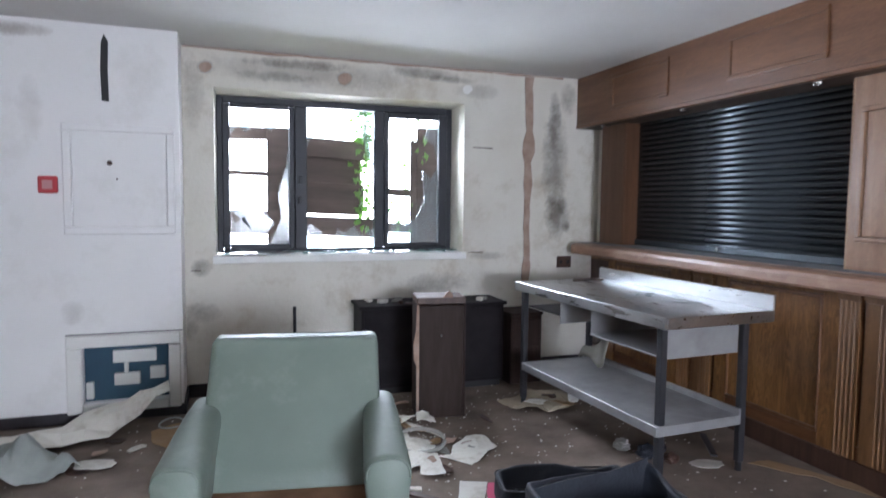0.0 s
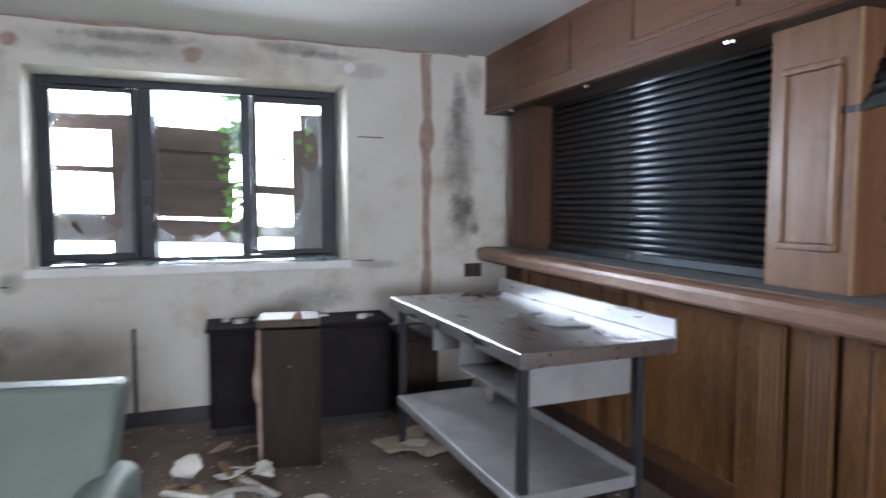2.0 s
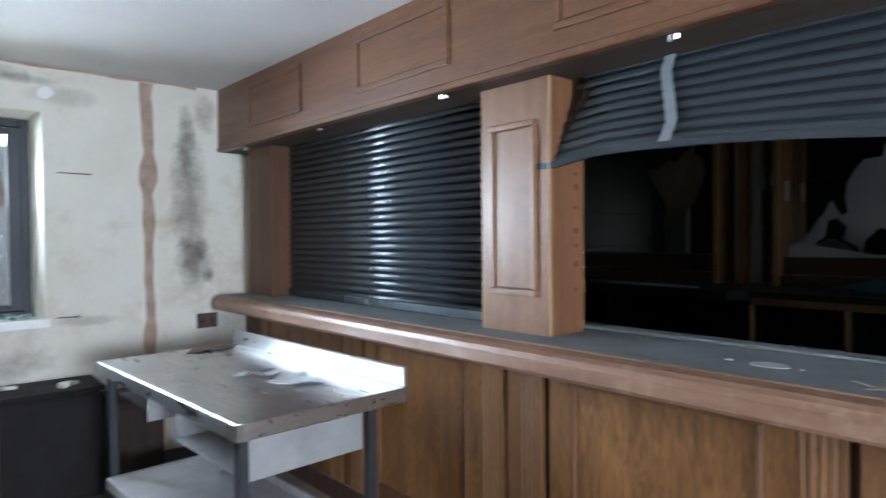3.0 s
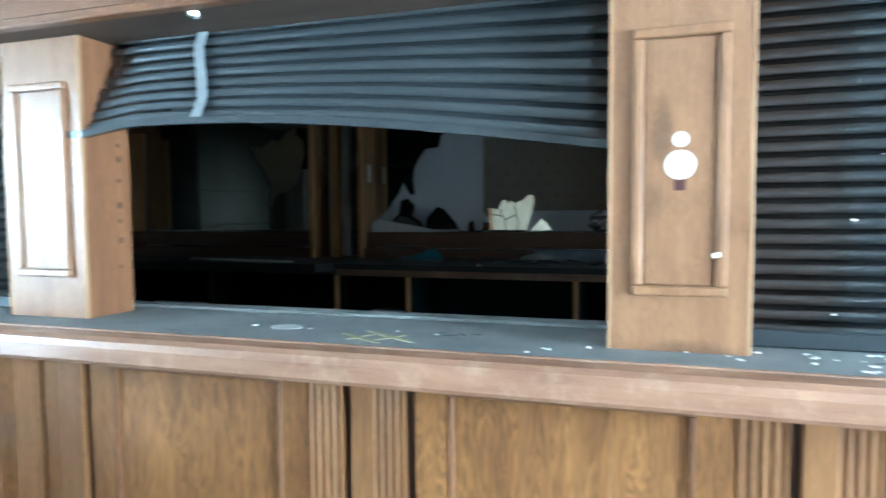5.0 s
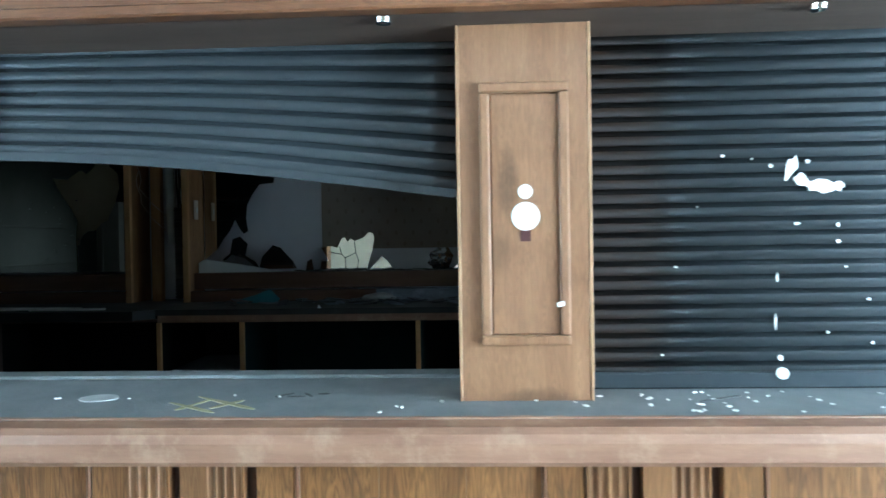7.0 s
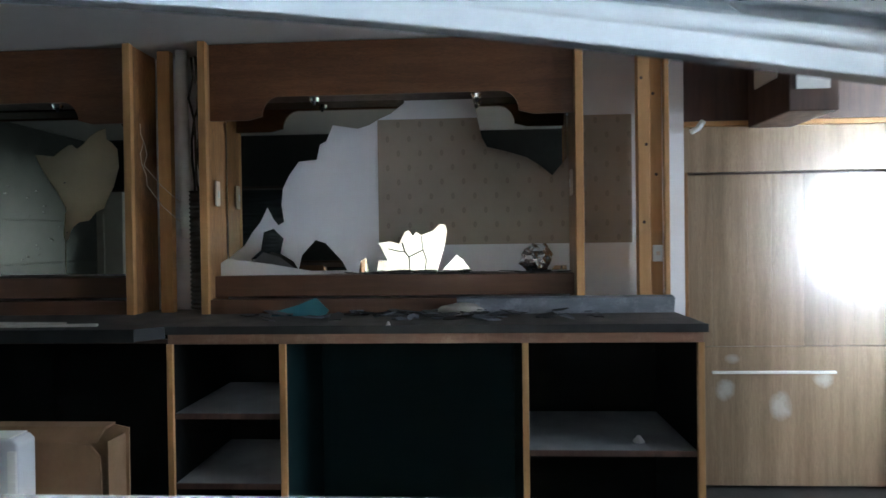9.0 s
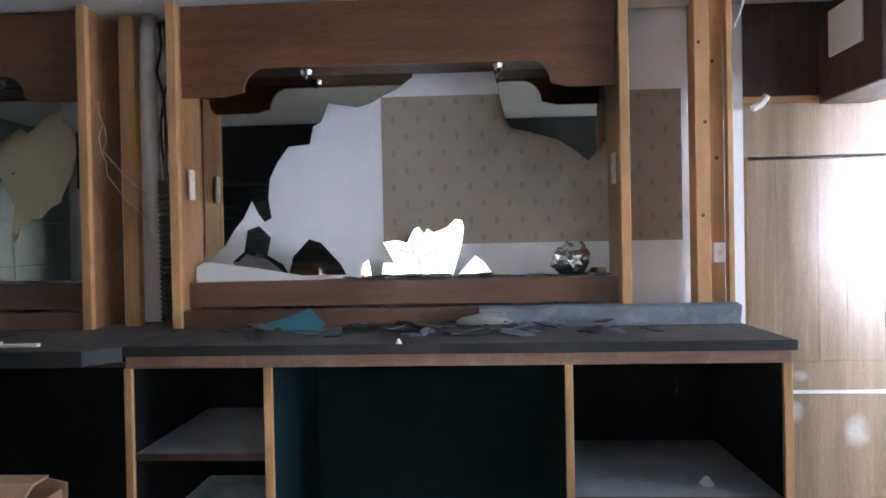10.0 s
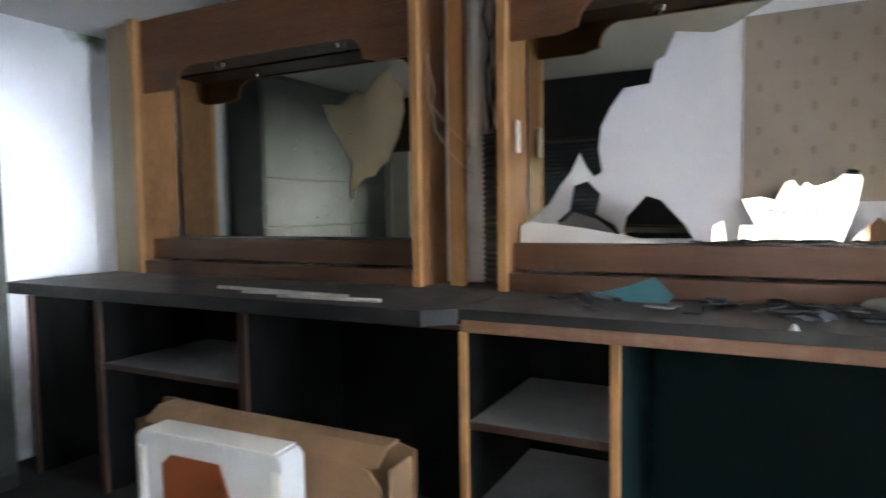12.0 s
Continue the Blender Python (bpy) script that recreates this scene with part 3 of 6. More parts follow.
ivy = thing("ivy", "bright green ivy hanging beside the outside boards", "ivy", (-0.015, -0.12, 0.0))
part("stem", tube([(1.55, 6.12, 2.6), (1.53, 6.12, 2.2), (1.50, 6.11, 1.9), (1.53, 6.12, 1.5), (1.54, 6.13, 1.1)], 0.007, 6), BARK, ivy)
part("stem", tube([(1.60, 6.16, 2.3), (1.45, 6.3, 2.22), (1.25, 6.4, 2.12), (1.15, 6.45, 2.05)], 0.006, 6), BARK, ivy)
r = random.Random(9)
leaf_pts = [(0, 0), (0.018, 0.012), (0.034, 0.004), (0.026, 0.024), (0.0, 0.05), (-0.026, 0.024), (-0.034, 0.004), (-0.018, 0.012)]
me_leaf = None
for i in range(150):
    if me_leaf is None:
        ob = part("leaf", prism(leaf_pts, 1, 0, 0.001), LEAF, ivy)
        me_leaf = ob.data
    else:
        ob = new("leaf", me_leaf)
        ob.parent = ivy
    k = r.random()
    x, z = (1.50 + r.gauss(0, 0.045), 1.15 + 1.1 * (1 - r.random() ** 2.2)) if k < 0.75 else (1.85 + r.gauss(0, 0.12), r.uniform(1.2, 2.15))
    ob.matrix_local = pose(x, 6.04 + r.random() * 0.16, z, r.uniform(-40, 40), r.uniform(0, 360), r.uniform(-50, 50)) @ Matrix.Scale(r.uniform(0.6, 1.3), 4)


def backdrop(name, corners, colour, strength, label):
    bm = bmesh.new()
    bm.faces.new([bm.verts.new(c) for c in corners])
    ob = structure(name, bm, glow(name + "_light", colour, strength), label, "sky")
    return ob


backdrop("backdrop_north", [(-4.5, 9.5, -0.4), (7, 9.5, -0.4), (7, 9.5, 6), (-4.5, 9.5, 6)], (0.96, 0.98, 1.0), GLOW_NORTH, "white overcast sky beyond the window")
backdrop("backdrop_south", [(-7.5, S_Y - 2.2, -0.4), (5, S_Y - 2.2, -0.4), (5, S_Y - 2.2, 4.5), (-7.5, S_Y - 2.2, 4.5)], (0.97, 0.98, 1.0), GLOW_SOUTH, "white overcast sky beyond the window")
# south window frame
win2 = tagged(new("window_2"), "wide white-framed window", "window", "", "structure")
bm = bmesh.new()
for x0, x1, z0, z1 in ((WX0, WX1, WZ0, WZ0 + 0.06), (WX0, WX1, WZ1 - 0.06, WZ1), (WX0, WX0 + 0.06, WZ0 + 0.06, WZ1 - 0.06), (WX1 - 0.06, WX1, WZ0 + 0.06, WZ1 - 0.06), (1.57, 1.63, WZ0 + 0.06, WZ1 - 0.06)):
    bx(bm, x0, x1, S_Y - 0.16, S_Y - 0.1, z0, z1)
part("window_frame", bm, TRIM_WHITE, win2)

# fittings of the boxed wall
panel = thing("access_panel", "white painted access panel in a moulded frame", "panel")
bm = bmesh.new()
px0, px1, pz0, pz1 = -0.585, 0.06, 1.215, 1.915
for x0, x1, z0, z1 in ((px0, px1, pz1 - 0.05, pz1), (px0, px1, pz0, pz0 + 0.05), (px0, px0 + 0.05, pz0 + 0.05, pz1 - 0.05), (px1 - 0.05, px1, pz0 + 0.05, pz1 - 0.05)):
    bx(bm, x0, x1, BOX_Y - 0.022, BOX_Y, z0, z1, bev=0.007)
part("panel_frame", bm, BOX_PAINT, panel)
part("door", box(px0 + 0.053, px1 - 0.053, BOX_Y - 0.010, BOX_Y, pz0 + 0.053, pz1 - 0.053, bev=0.003), BOX_PAINT, panel)
part("lock", disc((-0.32, BOX_Y - 0.01, 1.67), 1, 0.016, -0.008), DARK_WOOD, panel)
part("screw", disc((-0.28, BOX_Y - 0.01, 1.57), 1, 0.006, -0.004, 10), DARK_WOOD, panel)
hatch = thing("service_hatch", "open low service hatch with white frame and blue inside", "hatch")
bm = bmesh.new()
for x0, x1, z0, z1 in ((HX0 - 0.09, HX1 + 0.075, HZ1, HZ1 + 0.08), (HX0 - 0.09, HX0, HZ0 - 0.06, HZ1), (HX1, HX1 + 0.075, HZ0 - 0.06, HZ1), (HX0, HX1, HZ0 - 0.06, HZ0)):
    bx(bm, x0, x1, BOX_Y - 0.024, BOX_Y, z0, z1, bev=0.008)
part("frame", bm, TRIM_WHITE, hatch)
part("back_board", box(HX0, HX1, BOX_Y + 0.07, BOX_Y + 0.085, HZ0, HZ1), BLUE_BACK, hatch, "dark blue backing board")
for x0, x1, z0, z1 in ((-0.34, -0.08, 0.37, 0.455), (-0.335, -0.18, 0.22, 0.30), (-0.12, -0.025, 0.25, 0.33), (-0.275, -0.25, 0.30, 0.37), (-0.50, -0.455, 0.14, 0.25)):
    part("block", box(x0, x1, BOX_Y + 0.035, BOX_Y + 0.07, z0, z1, bev=0.004), WHITE_PLASTIC, hatch, "white plastic block")
solid("cable_slot", prism([(-0.355, 2.06), (-0.315, 2.055), (-0.318, 2.25), (-0.312, 2.43), (-0.335, 2.47), (-0.352, 2.42), (-0.36, 2.25)], 1, BOX_Y - 0.012, BOX_Y), BLACK,
      "black cable hanging down the white wall", "cable")
cp = thing("call_point", "red break-glass fire call point on the wall", "call point")
part("case", box(-0.715, -0.61, BOX_Y - 0.04, BOX_Y, 1.475, 1.58, bev=0.008), RED_PLASTIC, cp)
part("window", box(-0.69, -0.635, BOX_Y - 0.044, BOX_Y - 0.038, 1.50, 1.555), plain("dusty_red", (0.5, 0.25, 0.25), 0.5), cp)
structure("trim", box(-0.6, BOX_X - 0.002, BOX_Y - 0.004, BOX_Y, 0.572, 0.578), SKIRT, "dark joint line across the boxed wall", "joint")

# fittings of the north wall
bm = bmesh.new()
zs = [0.62 + i * 0.09 for i in range(22)]
rr = random.Random(2)
left = [(2.79 + rr.uniform(-0.012, 0.012) - (0.03 if 1.85 < z < 2.0 else 0), z) for z in zs]
right = [(2.85 + rr.uniform(-0.012, 0.012) + (0.02 if 1.85 < z < 2.0 else 0), z) for z in zs]
bm = prism([(x, min(z, CEIL_Z)) for x, z in left] + [(x, min(z, CEIL_Z)) for x, z in right[::-1]], 1, N_Y - 0.012, N_Y)
structure("trim_chase", bm, COPPER_STRIP, "rough brown strip of exposed plaster up the wall", "exposed plaster")
rr = random.Random(6)
top = [(0.1 + i * 0.16, CEIL_Z - 0.012 + rr.uniform(-0.012, 0.008)) for i in range(20)]
bm = prism(top + [(x, CEIL_Z + 0.01) for x, z in top[::-1]], 1, N_Y - 0.008, N_Y)
structure("trim_crack", bm, COPPER_STRIP, "brown crack where ceiling meets wall", "crack")
for x, z, s in ((0.25, 2.39, 0.045), (1.25, 2.38, 0.055), (2.26, 2.37, 0.045)):
    solid("socket_hole", prism([(x + p, z + q) for p, q in rough_outline(0, 0, s, s, 11, int(z * 100 + x), 0.3)], 1, N_Y - 0.004, N_Y), COPPER_STRIP if x < 2 else TRIM_WHITE,
          "rough round patch where a wall lamp was removed", "wall patch", "removed wall lamps")
sk = thing("wall_socket", "dark brown wall socket plate", "socket")
part("plate", box(3.12, 3.26, N_Y - 0.012, N_Y, 0.885, 0.985, bev=0.003), DARK_WOOD, sk)
for x in (3.155, 3.225):
    part("switch", box(x - 0.012, x + 0.012, N_Y - 0.018, N_Y - 0.012, 0.92, 0.95), BLACK, sk)
solid("pipe_stub", tube([(0.86, N_Y - 0.02, 0.095), (0.86, N_Y - 0.02, 0.64)], 0.012, 8), LEG, "thin dark pipe up the wall", "pipe")
for x0, x1, z in ((2.3, 2.5, 1.90), (2.28, 2.42, 1.03), (0.12, 0.2, 0.93)):
    solid("scratch", prism([(x0, z), (x1, z - 0.004), (x1 - 0.01, z + 0.005), (x0 + 0.02, z + 0.006)], 1, N_Y - 0.002, N_Y), DARK_WOOD, "dark scratch in the wall plaster", "scratch")

# ---- bar front ----
PEL_X, PEL_Z, SOF_Z, PIL_X, SHUT_X, CNT_Z, WAIN_X = 3.287, 2.12, 2.10, 3.415, 3.55, 1.115, 3.44
B_N, B_S = 5.55, S_Y
bm = bmesh.new()
bx(bm, 3.32, 3.75, S_Y, N_Y - 0.004, SOF_Z, 2.9)
structure("wall_bar_head", bm, SOFFIT, "dark soffit and wall above the bar hatches")
bm = box(3.47, 3.70, S_Y, N_Y - 0.004, 0.0, 1.06)
structure("wall_bar_base", bm, DARK_WOOD, "low wall under the bar counter")
bm = box(3.52, 3.74, 5.36, N_Y - 0.004, 1.06, SOF_Z)
bx(bm, 3.52, 3.74, S_Y, -3.05, 1.06, SOF_Z)
# unseen gap south of y -2.30, added so room light glints on the door
bx(bm, 3.52, 3.74, -2.30, -1.55, 1.06, SOF_Z)
structure("wall_bar_end", bm, PLASTER, "wall beside the bar hatches with an added unseen gap")
pelmet = thing("bar_pelmet", "brown oak pelmet with raised panels over the bar", "pelmet")
part("fascia", box(PEL_X, 3.32, B_S, N_Y - 0.003, PEL_Z, CEIL_Z, bev=0.002), OAK_Y, pelmet)
part("bead", box(PEL_X - 0.008, 3.33, B_S, N_Y - 0.003, SOF_Z, PEL_Z + 0.01, bev=0.005), OAK_Y, pelmet)


def raised_panel(parent, u0, u1, z0, z1, x, material, depth=0.012, mould=0.028):
    """A fielded panel with a moulding round it on a face that looks towards -x."""
    bm = bmesh.new()
    for a, b, c, d in ((u0, u1, z1 - mould, z1), (u0, u1, z0, z0 + mould), (u0, u0 + mould, z0 + mould, z1 - mould), (u1 - mould, u1, z0 + mould, z1 - mould)):
        bx(bm, x - depth, x, a, b, c, d, bev=depth * 0.48, seg=3)
    part("moulding", bm, material, parent)
    part("panel", box(x - depth * 0.35, x, u0 + mould + 0.002, u1 - mould - 0.002, z0 + mould + 0.002, z1 - mould - 0.002, bev=0.003), material, parent)


for k in range(6):
    y1 = 5.05 - k * 1.225
    raised_panel(pelmet, y1 - 0.68, y1, 2.20, 2.47, PEL_X, OAK_Y)
for y in (5.25, 4.29, 3.25, 2.2, 1.14, 0.07, -1.0):
    dl = thing("downlight", "small recessed spotlight with a shiny rim in the soffit", "spotlight", (3.352, y, SOF_Z), 0, "spotlights over the bar")
    part("rim", tube([(0, 0, 0.002), (0, 0, -0.012)], lambda s: 0.022 - 0.003 * s, 18), CHROME, dl, "chrome rim")
    part("bulb", tube([(0, 0, -0.008), (0.0, 0.0, -0.013)], lambda s: 0.011 * (1 - 0.5 * s), 14), CHROME, dl)


PIL_BACK = 3.625
LIPPING = mat("pale_oak_lipping", (0.40, 0.25, 0.13), (0.33, 0.19, 0.10), rough=0.4, scale=4.0, stretch=(7, 7, 0.5), bump=0.04)


def pillar(y0, y1, panel=True, material=OAK_PALE, label="pale oak pillar with a long raised panel"):
    p = thing("bar_pillar", label, "pillar", (0, 0, 0), 0, "bar pillars")
    part("body", box(PIL_X, PIL_BACK, y0 + 0.008, y1 - 0.008, CNT_Z, SOF_Z, bev=0.002), material, p)
    # panelled pillars get a darker oak on their sides: shade put into the colour
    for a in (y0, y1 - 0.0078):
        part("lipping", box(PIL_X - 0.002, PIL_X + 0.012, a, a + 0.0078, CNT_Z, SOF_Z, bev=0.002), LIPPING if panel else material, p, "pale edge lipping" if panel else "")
        part("side_board", box(PIL_X + 0.0125, PIL_BACK, a, a + 0.0078, CNT_Z, SOF_Z), STRIP_OAK if panel else material, p, "side coloured darker for its shade" if panel else "")
    if panel:
        raised_panel(p, y0 + 0.060, y1 - 0.060, 1.262, 1.945, PIL_X, material, 0.017, 0.026)
    return p


p2 = pillar(0.612, 0.962)
p1 = pillar(2.732, 3.095)
pillar(5.03, 5.36, False, END_POST, "plain dark oak end post of the bar")
pillar(-1.55, -1.20)
part("sticker", disc((PIL_X - 0.006, 0.785, 1.662), 0, 0.019, -0.003), CHALK, p2, "round white sticker")
part("sticker", disc((PIL_X - 0.006, 0.785, 1.598), 0, 0.037, -0.003), CHALK, p2, "round white sticker")
part("sticker", box(PIL_X - 0.008, PIL_X - 0.006, 0.772, 0.799, 1.533, 1.561), plain("dark_red_label", (0.06, 0.018, 0.018), 0.5), p2)
part("paint_fleck", prism([(0.69, 1.378), (0.708, 1.372), (0.706, 1.362), (0.688, 1.366)], 0, PIL_X - 0.020, PIL_X - 0.008), CHALK, p2)
for k in range(7):
    z = 1.28 + 0.075 * k + (0.02 if k % 3 else 0)
    part("guide_nick", box(3.566, 3.578 + 0.004 * (k % 2), 2.730, 2.7325, z, z + 0.014 + 0.008 * (k % 2)), DARK_WOOD, p1, "dark nick of the torn-off guide")

# counter
counter = thing("bar_counter", "long oak bar counter with grey lino top and panelled front", "bar counter")
part("countertop", box(3.26, 3.78, B_S, 5.45, 1.06, CNT_Z), LINO, counter, "dusty grey lino top")
bm = bmesh.new()
prof = [(3.26, 1.02), (3.198, 1.02), (3.19, 1.032), (3.19, 1.075), (3.197, 1.094), (3.214, 1.106), (3.26, 1.112)]
prism([(x, z) for x, z in prof], 1, B_S, 5.45, bm)
part("nosing", bm, NOSING, counter, "worn reddish wooden edge")
part("back_lip", box(3.70, 3.78, B_S, 5.40, CNT_Z, CNT_Z + 0.012, bev=0.003), LINO, counter)
part("plinth", box(WAIN_X - 0.012, 3.47, B_S, 5.53, 0.0, 0.12, bev=0.004), DARK_WOOD, counter)
part("top_rail", box(WAIN_X + 0.008, 3.468, B_S, 5.53, 0.963, 1.05), OAK_V, counter)
part("bottom_rail", box(WAIN_X + 0.006, 3.468, B_S, 5.53, 0.12, 0.194), OAK_Y, counter)


def fluted_board(y1, y0, f1, f0):
    """A pilaster board from y1 down to y0, with four flutes between f1 and f0 and a cap over them."""
    out = [(3.466, y0), (WAIN_X - 0.006, y0)]
    pitch = (f1 - f0) / 4
    for i in range(4):
        c = f0 + pitch * (i + 0.5)
        out += [(WAIN_X - 0.006, c - pitch * 0.42), (WAIN_X - 0.002, c - pitch * 0.30), (WAIN_X - 0.0005, c), (WAIN_X - 0.002, c + pitch * 0.30), (WAIN_X - 0.006, c + pitch * 0.42)]
    out += [(WAIN_X - 0.006, y1), (3.466, y1)]
    part("fluted_strip", prism(out, 2, 0.12, 0.952), FLUTE_OAK, counter, "fluted pilaster strip")
    part("cap", box(WAIN_X - 0.014, 3.466, y0 - 0.001, y1 + 0.001, 0.952, 1.03, bev=0.004), FLUTE_OAK, counter)


for k in range(-3, 4):
    y0 = 0.735 - k * 1.245          # each bay: panel, stile with flutes, gap, fluted board, gap, stile
    if y0 < B_S + 0.05 or y0 + 0.68 > 5.4:
        continue
    part("stile", box(WAIN_X, 3.47, y0 + 0.68, y0 + 0.785, 0.12, 1.03, bev=0.003), OAK_V, counter)
    part("stile", box(WAIN_X, 3.47, y0 - 0.102, y0, 0.12, 1.03, bev=0.003), OAK_V, counter)
    fluted_board(y0 - 0.1025, y0 - 0.221, y0 - 0.108, y0 - 0.215)
    fluted_board(y0 - 0.251, y0 - 0.428, y0 - 0.325, y0 - 0.424)
    cuts = (y0 + 0.012, y0 + 0.215, y0 + 0.452, y0 + 0.668)
    for a, b in zip(cuts, cuts[1:]):
        part("panel_board", box(WAIN_X + 0.012, 3.47, a + 0.0004, b - 0.0004, 0.215, 0.942, bev=0.0008), OAK_V, counter)
    for a, b, c, d in ((y0, y0 + 0.68, 0.94, 0.962), (y0, y0 + 0.68, 0.195, 0.217), (y0, y0 + 0.014, 0.217, 0.94), (y0 + 0.666, y0 + 0.68, 0.217, 0.94)):
        part("moulding", box(WAIN_X - 0.004, 3.46, a + 0.0006, b - 0.0006, c, d, bev=0.004), STRIP_OAK, counter)

# shutters
SLAT = 0.0403


def slat_mesh(ys, place, name="slat", h=SLAT):
    """One convex slat along the given y stations. place(y) gives x and z of its top edge and its height there."""
    bm = bmesh.new()
    cols = []
    for y in ys:
        x, z, hh = place(y)
        prof = [(0.0035, 0.0), (0.0035, -0.25), (-0.0030, -0.29), (-0.0052, -0.38), (-0.0060, -0.62), (-0.0050, -0.90), (-0.0032, -0.98), (0.0035, -1.0)]
        cols.append([bm.verts.new((x + a, y, z + b * hh)) for a, b in prof])
    for a, b in zip(cols, cols[1:]):
        for i in range(len(a) - 1):
            bm.faces.new((a[i], a[i + 1], b[i + 1], b[i]))
    bmesh.ops.recalc_face_normals(bm, faces=bm.faces[:])
    ext = bmesh.ops.extrude_face_region(bm, geom=bm.faces[:])
    for g in ext["geom"]:
        if isinstance(g, bmesh.types.BMVert):
            g.co.x += 0.004
    bmesh.ops.recalc_face_normals(bm, faces=bm.faces[:])
    return bm


def closed_shutter(y0, y1, label):
    s = thing("roller_shutter", label, "shutter", (0, 0, 0), 0, "roller shutters of the bar")
    first = None
    n = int((SOF_Z + 0.02 - CNT_Z - 0.045) / SLAT) + 1
    for k in range(n):
        z = SOF_Z + 0.016 - k * SLAT
        if first is None:
            ob = part("slat", slat_mesh((y0, y1), lambda y: (SHUT_X, 0.0, SLAT)), SHUTTER, s, smooth=True)
            first = ob.data
        else:
            ob = new("slat", first)
            ob.parent = s
        ob.matrix_local = pose(0, 0, z)
    part("bottom_bar", box(SHUT_X - 0.022, SHUT_X + 0.02, y0, y1, CNT_Z + 0.002, CNT_Z + 0.05, bev=0.005), SHUTTER, s)
    for y in (y0 - 0.002, y1 - 0.004):
        part("guide", box(SHUT_X + 0.006, SHUT_X + 0.03, y, y + 0.006, CNT_Z, SOF_Z), SHUTTER, s)
    return s


sh1 = closed_shutter(3.098, 5.028, "closed dark grey roller shutter above the bar counter")
sh3 = closed_shutter(-1.198, 0.610, "closed dark grey roller shutter splashed with white paint")
part("lock", disc((SHUT_X - 0.022, 4.11, CNT_Z + 0.028), 0, 0.012, -0.008, 12), CHROME, sh1)
part("lock", disc((SHUT_X - 0.022, 0.08, CNT_Z + 0.045), 0, 0.016, -0.008, 12), CHALK, sh3)
rr = random.Random(12)
marks = [(0.045, 1.725, 0.019, 0.046, 25), (0.018, 1.69, 0.026, 0.028, 0), (-0.03, 1.672, 0.066, 0.022, 6), (-0.08, 1.672, 0.025, 0.018, 0), (0.1, 1.73, 0.012, 0.01, 0), (0.0, 1.74, 0.012, 0.012, 0),
         (0.03, 1.57, 0.022, 0.008, 10), (-0.08, 1.565, 0.008, 0.012, 0), (-0.08, 1.52, 0.012, 0.01, 30), (0.36, 1.455, 0.012, 0.007, 0), (0.085, 1.42, 0.006, 0.03, 0), (0.09, 1.30, 0.005, 0.05, 0),
         (0.08, 1.20, 0.018, 0.016, 0), (-0.16, 1.36, 0.012, 0.008, 0), (0.23, 1.76, 0.012, 0.009, 0), (-0.34, 1.17, 0.018, 0.045, -10), (-0.36, 1.81, 0.01, 0.012, 0), (0.15, 1.75, 0.006, 0.006, 0),
         (-0.05, 1.27, 0.008, 0.008, 0), (-0.17, 1.24, 0.01, 0.008, 0), (0.40, 1.21, 0.008, 0.006, 0), (0.3, 1.62, 0.005, 0.005, 0), (-0.1, 1.45, 0.006, 0.006, 0)]
for i, (y, z, a, b, tilt) in enumerate(marks):
    pts = rough_outline(0, 0, a * (0.95 if i < 4 else 0.6), b * (0.95 if i < 4 else 0.6), 13, i + 40, 0.55)
    ob = part("paint_splash", prism(pts, 0, -0.003, 0.0), CHALK, sh3, "white paint splash")
    ob.matrix_local = pose(SHUT_X - 0.0088 - 0.0004 * (i % 5), y, z, tilt, 0, 0)

# damaged shutter, pushed up and bent out of its guides
sh2 = thing("roller_shutter", "bent half-open dark roller shutter torn from its guide", "shutter", (0, 0, 0), 0, "roller shutters of the bar")
N2 = 9


def bent(s):
    """x and z of the line a share s of the way down the curtain."""
    def f(y):
        u = max(0.0, min(1.0, (y - 0.97) / 1.76))
        bottom = 1.68 + 0.125 * math.sin(u * math.pi * 0.62) ** 1.0
        if u > 0.9:
            bottom -= 0.25 * (u - 0.9)
        z = 2.13 + (bottom - 2.13) * s
        x = SHUT_X - 0.12 * s ** 1.5 * u ** 3 - 0.03 * s * math.sin(u * math.pi)
        return x, z
    return f


for k in range(N2):
    s0, s1 = k / N2, (k + 1) / N2
    a, b = bent(s0), bent(s1)
    north = 2.60 + 0.20 * s1 if s1 > 0.25 else 2.70
    ys = [0.966 + (north - 0.966) * i / 22 for i in range(23)]
    part("slat", slat_mesh(ys, lambda y: (a(y)[0], a(y)[1], a(y)[1] - b(y)[1])), SHUTTER, sh2, smooth=True)
f = bent(1.0)
bm = bmesh.new()
cols = []
for i in range(24):
    y = 0.966 + (2.81 - 0.966) * i / 23
    x, z = f(y)
    cols.append([bm.verts.new((x + p, y, z + q)) for p, q in ((-0.016, 0.002), (-0.016, -0.022), (0.01, -0.022), (0.01, 0.002))])
for a, b in zip(cols, cols[1:]):
    for i in range(4):
        bm.faces.new((a[i], a[(i + 1) % 4], b[(i + 1) % 4], b[i]))
bm.faces.new(cols[0])
bm.faces.new(cols[-1][::-1])
bmesh.ops.recalc_face_normals(bm, faces=bm.faces[:])
part("bottom_bar", bm, SHUTTER, sh2)
tape_pts = []
for s in (0.02, 0.25, 0.5, 0.55, 0.8, 1.0):
    y = 2.30 + 0.02 * math.sin(s * 6)
    x, z = bent(s)(y)
    tape_pts.append((y, x - 0.018, z))
bm = bmesh.new()
row = [(bm.verts.new((x, y - 0.02, z)), bm.verts.new((x, y + 0.02, z))) for y, x, z in tape_pts]
for a, b in zip(row, row[1:]):
    bm.faces.new((a[0], a[1], b[1], b[0]))
ext = bmesh.ops.extrude_face_region(bm, geom=bm.faces[:])
